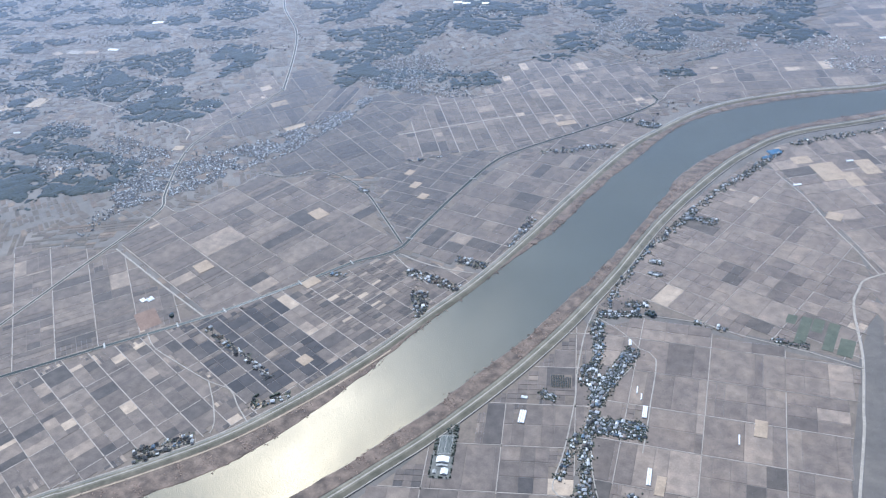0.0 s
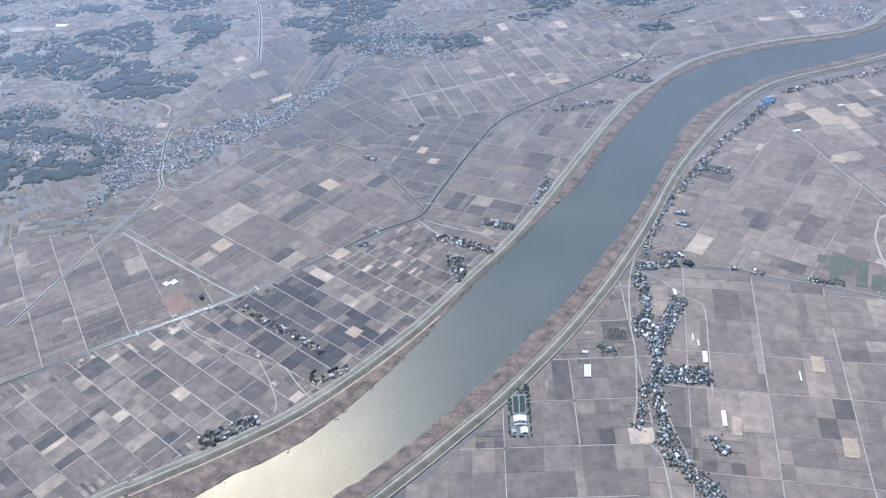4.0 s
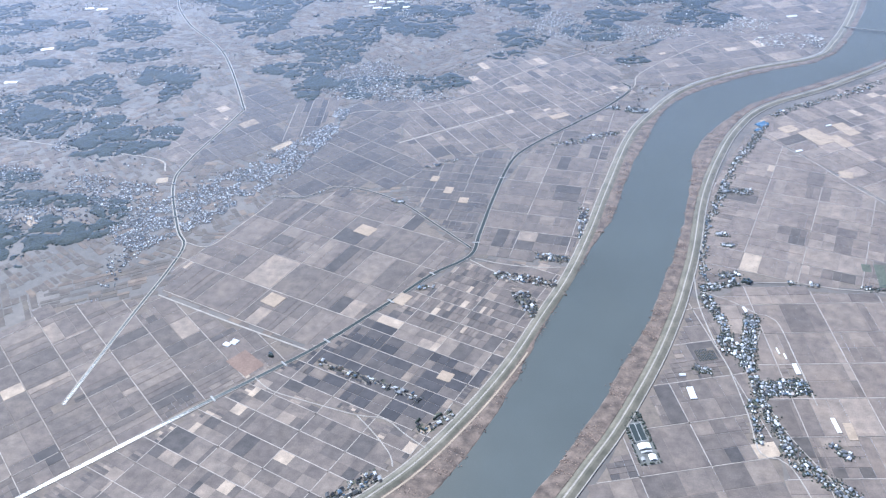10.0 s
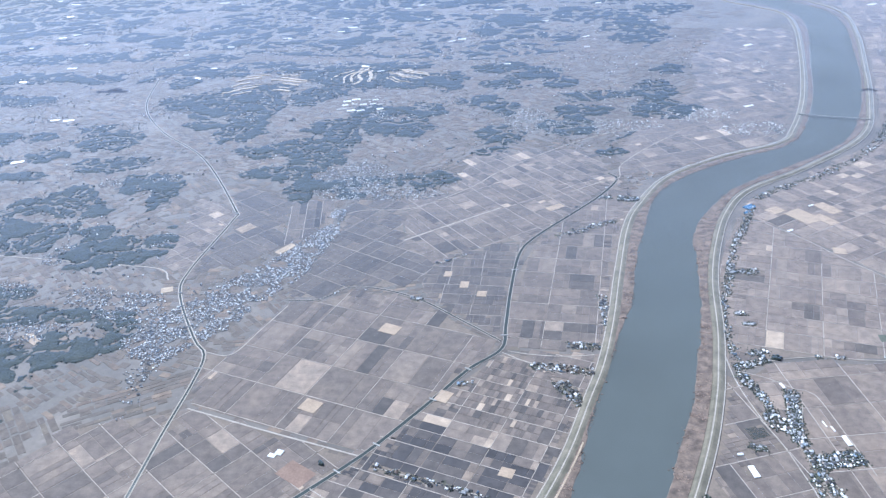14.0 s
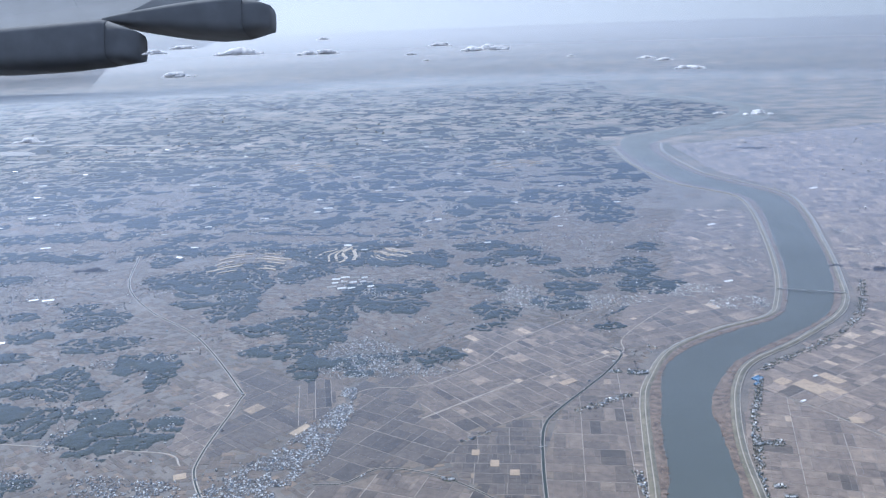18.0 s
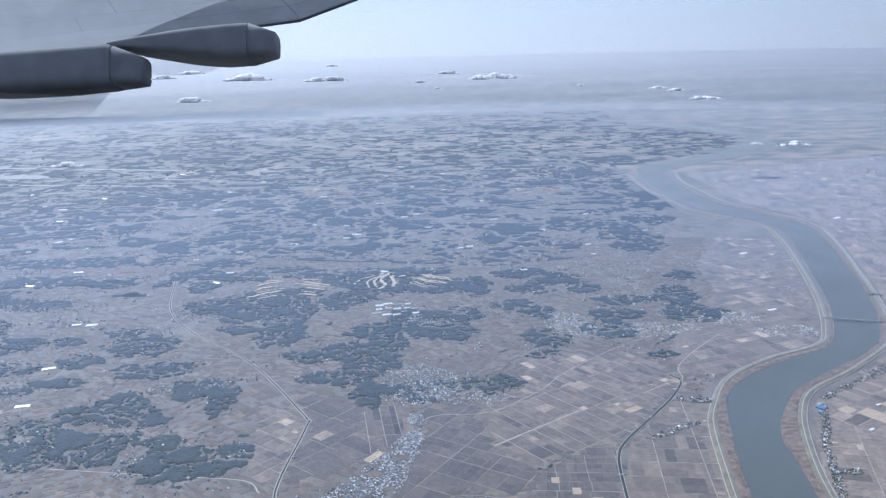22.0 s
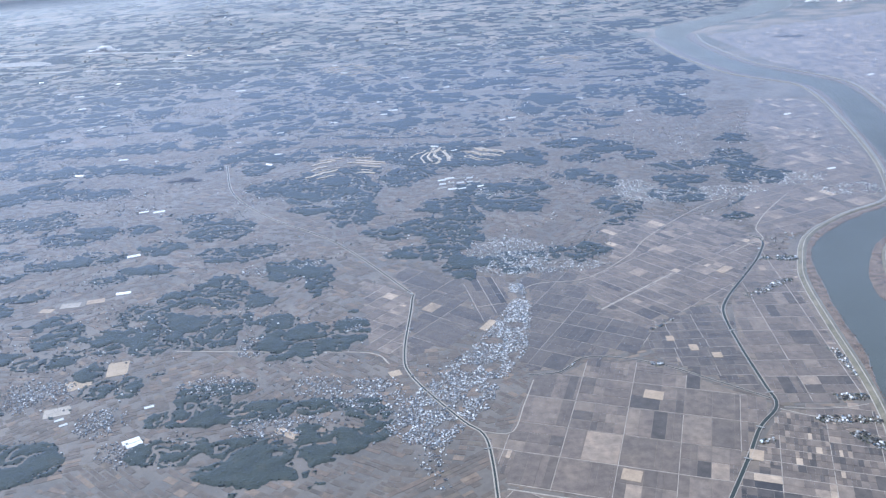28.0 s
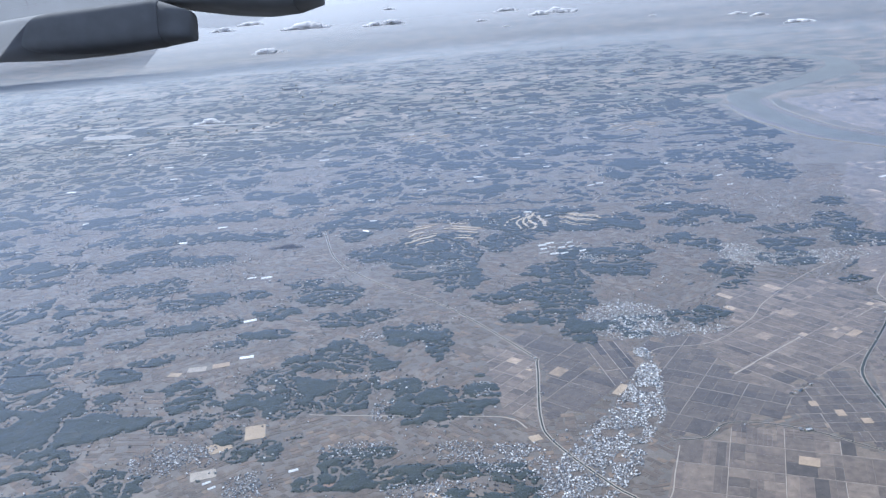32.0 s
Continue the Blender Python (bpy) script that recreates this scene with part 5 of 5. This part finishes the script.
# pale fallow fields among the darker ones
for level, (x, y, w, dd, tn) in enumerate(((119.5, 240.5, 6.5, 9.5, 32), (125.5, 238.0, 3.6, 7.5, 32), (128.5, 246, 4.2, 8.0, 30), (112.3, 245, 5, 4.0, 32), (123, 218, 3.6, 3.6, -9), (29.5, 127.5, 3.0, 2.6, -18), (-1, 179, 5, 4, -24), (-15, 148, 4.5, 4, -24),
                        (15, 151.5, 3.2, 4, -24), (17, 201, 2.4, 3.4, -5), (12, 207, 2.2, 3.0, -5), (22, 196, 2.6, 2.8, -5), (44, 250, 6, 3, 36), (105, 122, 1.6, 4.2, 6), (118, 141, 2.2, 4.2, 6), (123, 122, 2.4, 4.2, 6))):
    tagged(solid("fallow_field", slab_verts(x, y, w, dd, radians(tn), 0.0, 0.085 + 0.004 * level), SLAB, M_FALLOW), "pale tan fallow field among brown ones", "field", "fallow fields")

# ---- small bridges over the canals ----
for x, y, tn, ln in ((2.0, 135.3, -32, 2.0), (-4.9, 127.1, -35, 2.0), (20.1, 161.8, -32, 2.0), (28.4, 176, 5, 2.0), (31, 209, 8, 2.0), (-15.8, 115.4, -40, 2.0), (12.6, 150.4, -32, 2.0), (-46.3, 162, 0, 1.8), (-63.6, 225, 0, 1.8)):
    cb = tagged(new("canal_bridge"), "small grey concrete bridge over the canal", "bridge", "canal bridges")
    cb.matrix_basis = pose(x, y, 0, 0, 0, tn)
    solid("deck", slab_verts(0, 0, ln, 0.36, 0, 0.11, 0.17), SLAB, M_CONC, cb)
    for s in (-1, 1):
        solid("parapet", slab_verts(0, s * 0.165, ln, 0.03, 0, 0.17, 0.22), SLAB, M_CONC, cb)
hedge_at = np.array([(26.6 + 0.28 * k, 113.2 - 0.12 * k) for k in range(7)] + [(29.4 + 0.22 * k, 115.6 + 0.28 * k) for k in range(6)] + [(26.2 + 0.1 * k, 114.2 + 0.26 * k) for k in range(5)])
clumps("hedge", hedge_at, rng.uniform(0.2, 0.3, len(hedge_at)), rng.uniform(0.3, 0.45, len(hedge_at)), M_HEDGE, "dark windbreak hedge round a lone farm", "hedge")

# ---- bridge ----
bridge = tagged(new("bridge"), "long low grey road bridge over the river", "bridge")
bx0, by0, bx1, by1 = 144.0, 331.5, 169.0, 323.3
ba, bl = math.atan2(by1 - by0, bx1 - bx0), math.hypot(bx1 - bx0, by1 - by0)
bridge.matrix_basis = pose((bx0 + bx1) / 2, (by0 + by1) / 2, 0, 0, 0, math.degrees(ba))
solid("deck", slab_verts(0, 0, bl, 0.55, 0, 0.62, 0.74), SLAB + [(3, 2, 1, 0)], M_CONC, bridge)
for s in (-1, 1):
    solid("parapet", slab_verts(0, s * 0.26, bl, 0.05, 0, 0.74, 0.82), SLAB, M_CONC, bridge)
for k in range(9):
    solid("pier", slab_verts((k - 4) * bl / 9, 0, 0.18, 0.42, 0, 0.0, 0.62), SLAB, M_CONC, bridge)

# ---- airfield far off ----
field = tagged(new("airfield"), "pale far airfield with long runways", "airfield")
for level, (x, y, ln, w, tn) in enumerate(((-330, 727, 200, 6, -10), (-366, 825, 210, 7, -14), (-405, 785, 70, 22, -12), (-250, 745, 60, 5, -12))):
    solid("runway", slab_verts(x, y, ln, w, radians(tn), 0.0, 0.2 + 0.02 * level), SLAB, M_TRACK, field)

# ---- far haze: see-through ring sheets added to stand in for it, one behind another ----


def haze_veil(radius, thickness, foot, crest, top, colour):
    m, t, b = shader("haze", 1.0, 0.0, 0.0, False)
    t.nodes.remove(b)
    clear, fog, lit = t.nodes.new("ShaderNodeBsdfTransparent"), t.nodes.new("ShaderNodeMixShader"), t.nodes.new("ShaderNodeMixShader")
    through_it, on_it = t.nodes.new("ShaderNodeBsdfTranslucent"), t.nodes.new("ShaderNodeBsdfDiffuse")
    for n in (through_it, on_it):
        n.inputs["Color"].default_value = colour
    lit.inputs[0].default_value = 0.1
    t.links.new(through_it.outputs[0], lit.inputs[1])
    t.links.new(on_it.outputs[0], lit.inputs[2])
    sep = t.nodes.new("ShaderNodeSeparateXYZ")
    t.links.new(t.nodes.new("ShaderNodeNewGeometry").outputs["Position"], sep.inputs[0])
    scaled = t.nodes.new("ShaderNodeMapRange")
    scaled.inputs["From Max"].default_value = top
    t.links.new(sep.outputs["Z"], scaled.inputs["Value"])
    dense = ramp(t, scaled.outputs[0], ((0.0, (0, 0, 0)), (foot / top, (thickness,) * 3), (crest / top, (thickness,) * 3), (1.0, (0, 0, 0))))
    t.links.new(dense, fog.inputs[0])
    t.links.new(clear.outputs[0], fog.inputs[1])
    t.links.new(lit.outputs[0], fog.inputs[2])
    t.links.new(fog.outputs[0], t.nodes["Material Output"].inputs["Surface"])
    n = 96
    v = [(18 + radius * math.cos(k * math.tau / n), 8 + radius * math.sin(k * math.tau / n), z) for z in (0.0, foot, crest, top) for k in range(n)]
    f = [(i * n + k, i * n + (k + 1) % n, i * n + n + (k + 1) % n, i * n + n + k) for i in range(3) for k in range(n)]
    tagged(solid("backdrop_haze", v, f, m, smooth=True), "see-through pale ring sheet standing in for winter haze", "haze", kind="structure")


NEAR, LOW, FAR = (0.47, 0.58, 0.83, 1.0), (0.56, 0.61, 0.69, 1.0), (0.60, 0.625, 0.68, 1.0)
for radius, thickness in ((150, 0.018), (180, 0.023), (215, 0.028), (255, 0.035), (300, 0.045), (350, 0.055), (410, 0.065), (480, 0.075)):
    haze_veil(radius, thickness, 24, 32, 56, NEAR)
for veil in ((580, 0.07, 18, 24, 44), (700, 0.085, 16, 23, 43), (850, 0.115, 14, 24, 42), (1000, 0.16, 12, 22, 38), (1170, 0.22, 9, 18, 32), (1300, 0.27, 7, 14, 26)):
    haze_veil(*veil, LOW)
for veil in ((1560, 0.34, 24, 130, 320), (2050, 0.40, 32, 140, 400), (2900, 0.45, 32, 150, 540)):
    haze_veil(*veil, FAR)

# ---- clouds ----
m_cloud, tc, bc = shader("cloud", 1.0, 0.0, 0.0, False)
bc.inputs["Base Color"].default_value = (0.9, 0.9, 0.92, 1)
thin, both = tc.nodes.new("ShaderNodeBsdfTranslucent"), tc.nodes.new("ShaderNodeMixShader")
thin.inputs["Color"].default_value = (0.9, 0.9, 0.92, 1)
both.inputs[0].default_value = 0.5
tc.links.new(bc.outputs[0], both.inputs[1])
tc.links.new(thin.outputs[0], both.inputs[2])
tc.links.new(both.outputs[0], tc.nodes["Material Output"].inputs["Surface"])
M_CLOUD = m_cloud
# clouds: place, height of the base, half width
CLOUDS = [(-364, 1100, 74, 15.9), (-330, 1110, 79, 17.5), (-256, 840, 62, 18.1), (-261, 1126, 68, 33.5), (-159, 1142, 64, 27.1),
    (-151, 1143, 83, 9.6), (-34, 1086, 62, 8.3), (4, 1148, 69, 15.9), (64, 1124, 62, 31.3), (-12, 952, 62, 4.6), (148, 941, 62, 4.7), (212, 858, 62, 9.9),
    (220, 821, 62, 9.5), (214, 714, 62, 13.1), (139, 404, 65, 3.4), (155, 397, 65, 7.0), (-211, 434, 59, 8.5)]


def cloud(x, y, base, size):
    bm = bmesh.new()
    count = 26
    for k in range(count):
        u = rng.uniform(-1, 1)
        r = size * rng.uniform(0.07, 0.23) * (1.15 - 0.8 * abs(u))
        m = Matrix.Translation((u * size, rng.normal(0, 0.16) * size, r * 0.35 + rng.uniform(0, 0.13) * size * (1 - abs(u)))) @ Matrix.Diagonal((1.6, 1.3, 0.6, 1))
        made = bmesh.ops.create_icosphere(bm, subdivisions=3, radius=r, matrix=m)
        for vert in made["verts"]:
            p = vert.co
            d = noise.fractal(p * (2.6 / size) * 3 + Vector((x, y, 0)), 1.0, 2.0, 4)
            vert.co = p + (p - m.translation) * 0.45 * d
            vert.co.z = max(vert.co.z, 0.02 * size * noise.noise(p * 3 / size))
    me = bpy.data.meshes.new("cloud")
    for f in bm.faces:
        f.smooth = True
    bm.to_mesh(me)
    bm.free()
    me.materials.append(M_CLOUD)
    ob = new("cloud", me)
    ob.location = (x, y, base)
    tagged(ob, "small white fair-weather cloud with a flat base", "cloud", "clouds")


for cl in CLOUDS:
    cloud(*cl)

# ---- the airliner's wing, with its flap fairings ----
M_SKIN = mottled("grey_wing_paint", (0.285, 0.29, 0.295), (0.33, 0.335, 0.34), 0.004, 0.6, 5, spec=0.3, haze_sheen=False)
# Fairings get a darker grey that puts their shade into the paint.
M_FAIR = mottled("shaded_fairing_paint", (0.185, 0.19, 0.20), (0.22, 0.225, 0.235), 0.006, 0.75, 5, spec=0.1, haze_sheen=False)
M_SEAM = mottled("dark_seam", (0.04, 0.04, 0.045), (0.07, 0.07, 0.075), 0.05, 0.7, haze_sheen=False)
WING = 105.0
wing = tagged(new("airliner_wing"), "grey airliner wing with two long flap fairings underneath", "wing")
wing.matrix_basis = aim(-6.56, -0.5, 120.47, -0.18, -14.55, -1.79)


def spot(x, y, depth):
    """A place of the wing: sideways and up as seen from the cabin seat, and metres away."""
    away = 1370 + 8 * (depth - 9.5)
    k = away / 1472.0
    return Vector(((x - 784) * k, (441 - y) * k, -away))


def mix(a, c, u):
    return a * (1 - u) + c * u


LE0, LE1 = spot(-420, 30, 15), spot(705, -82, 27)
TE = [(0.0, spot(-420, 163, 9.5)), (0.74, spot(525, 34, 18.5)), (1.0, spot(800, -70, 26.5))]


def trailing(u):
    for (u0, a), (u1, c) in zip(TE, TE[1:]):
        if u <= u1:
            return mix(a, c, (u - u0) / (u1 - u0))
    return TE[-1][1]


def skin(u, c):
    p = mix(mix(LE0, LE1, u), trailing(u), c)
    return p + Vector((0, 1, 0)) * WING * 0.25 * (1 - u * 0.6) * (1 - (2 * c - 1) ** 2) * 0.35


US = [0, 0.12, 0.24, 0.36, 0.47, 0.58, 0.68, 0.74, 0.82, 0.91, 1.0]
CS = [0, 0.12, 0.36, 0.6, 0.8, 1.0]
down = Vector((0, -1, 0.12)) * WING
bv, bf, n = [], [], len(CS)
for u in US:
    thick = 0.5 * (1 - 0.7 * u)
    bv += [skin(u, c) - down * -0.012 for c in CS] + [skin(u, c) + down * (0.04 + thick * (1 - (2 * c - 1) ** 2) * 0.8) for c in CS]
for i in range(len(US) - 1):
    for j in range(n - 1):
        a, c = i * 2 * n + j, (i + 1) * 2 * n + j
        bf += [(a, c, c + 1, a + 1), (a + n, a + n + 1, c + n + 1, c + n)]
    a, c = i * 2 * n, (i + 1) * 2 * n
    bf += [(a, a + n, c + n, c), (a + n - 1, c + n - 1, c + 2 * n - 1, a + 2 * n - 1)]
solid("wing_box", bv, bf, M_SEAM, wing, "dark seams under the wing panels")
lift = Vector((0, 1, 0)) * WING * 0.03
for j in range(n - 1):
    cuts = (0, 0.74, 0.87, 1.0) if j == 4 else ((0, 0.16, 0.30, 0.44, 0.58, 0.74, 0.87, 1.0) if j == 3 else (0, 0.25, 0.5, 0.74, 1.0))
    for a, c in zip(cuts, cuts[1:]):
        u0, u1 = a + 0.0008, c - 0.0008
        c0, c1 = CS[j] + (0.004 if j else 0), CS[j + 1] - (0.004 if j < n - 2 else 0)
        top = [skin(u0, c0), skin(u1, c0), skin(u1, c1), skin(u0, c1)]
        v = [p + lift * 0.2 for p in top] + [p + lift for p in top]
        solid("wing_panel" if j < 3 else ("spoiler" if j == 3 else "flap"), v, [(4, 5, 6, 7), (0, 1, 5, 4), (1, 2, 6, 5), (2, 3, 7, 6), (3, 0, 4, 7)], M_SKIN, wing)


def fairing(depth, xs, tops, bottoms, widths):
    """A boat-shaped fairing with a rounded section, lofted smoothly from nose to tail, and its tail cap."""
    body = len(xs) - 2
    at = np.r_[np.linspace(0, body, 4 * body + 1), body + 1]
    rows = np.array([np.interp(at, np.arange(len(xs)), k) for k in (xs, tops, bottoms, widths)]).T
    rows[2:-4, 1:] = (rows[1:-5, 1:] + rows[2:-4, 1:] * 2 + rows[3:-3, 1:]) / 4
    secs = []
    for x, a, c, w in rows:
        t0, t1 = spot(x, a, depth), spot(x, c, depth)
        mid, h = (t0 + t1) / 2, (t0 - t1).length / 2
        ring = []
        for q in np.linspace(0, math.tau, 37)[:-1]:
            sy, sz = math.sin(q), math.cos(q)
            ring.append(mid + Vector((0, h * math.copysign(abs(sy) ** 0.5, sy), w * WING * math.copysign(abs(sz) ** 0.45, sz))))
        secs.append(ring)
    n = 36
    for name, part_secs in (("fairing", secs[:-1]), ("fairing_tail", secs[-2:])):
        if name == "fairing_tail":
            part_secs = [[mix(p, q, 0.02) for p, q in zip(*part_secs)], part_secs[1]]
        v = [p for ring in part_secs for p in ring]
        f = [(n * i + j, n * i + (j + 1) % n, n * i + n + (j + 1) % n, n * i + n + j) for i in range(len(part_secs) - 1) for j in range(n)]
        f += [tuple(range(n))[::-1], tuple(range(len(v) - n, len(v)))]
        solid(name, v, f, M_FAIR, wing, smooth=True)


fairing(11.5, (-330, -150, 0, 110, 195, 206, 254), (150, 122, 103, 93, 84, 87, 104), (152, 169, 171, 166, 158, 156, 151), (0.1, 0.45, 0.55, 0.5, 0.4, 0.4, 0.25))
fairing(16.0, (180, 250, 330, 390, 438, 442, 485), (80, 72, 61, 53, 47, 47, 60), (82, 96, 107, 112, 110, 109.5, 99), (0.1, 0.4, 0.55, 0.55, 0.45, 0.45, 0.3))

# ---- yards, gardens and lanes inside the villages ----
yv, yf = [], []
for x, y, a, s in LOTS:
    o = len(yv)
    yv += slab_verts(x + rng.normal(0, 0.1), y + rng.normal(0, 0.1), s * rng.uniform(1.5, 2.2), s * rng.uniform(1.3, 1.9), a, 0.0, rng.uniform(0.05, 0.066))
    yf += [tuple(o + i for i in q) for q in SLAB]
for points, half, count in VILLAGES:
    line = curve(points, 0.5)
    nrm = normals(line)
    spots = line[rng.integers(len(line), size=count)]
    idx = rng.integers(len(line), size=count)
    spots = line[idx] + nrm[idx] * (rng.uniform(-1, 1, count) * (half + 0.35))[:, None]
    ok = is_clear(spots, 0.2) & ~inside(spots, RIVER_POLY)
    for (x, y), n in zip(spots[ok], nrm[idx][ok]):
        o = len(yv)
        yv += slab_verts(x, y, rng.uniform(0.35, 1.0), rng.uniform(0.3, 0.8), math.atan2(n[1], n[0]) + rng.normal(0, 0.08), 0.0, rng.uniform(0.05, 0.068))
        yf += [tuple(o + i for i in q) for q in SLAB]
    lane = line[~inside(line, RIVER_POLY)]
    if len(lane) > 4 and to_line(lane, LEVEE_LEFT).min() > 1.2 and to_line(lane, LEVEE_RIGHT).min() > 1.2:
        sweep("village_lane", lane, [(0.1, 0.03), (0.09, 0.075), (-0.09, 0.075), (-0.1, 0.03)], M_TRACK, label="narrow pale lane between village houses", category="lane")
tagged(solid("garden_plots", yv, yf, M_GARDEN), "small garden plots and yards round village houses", "gardens", kind="stuff")
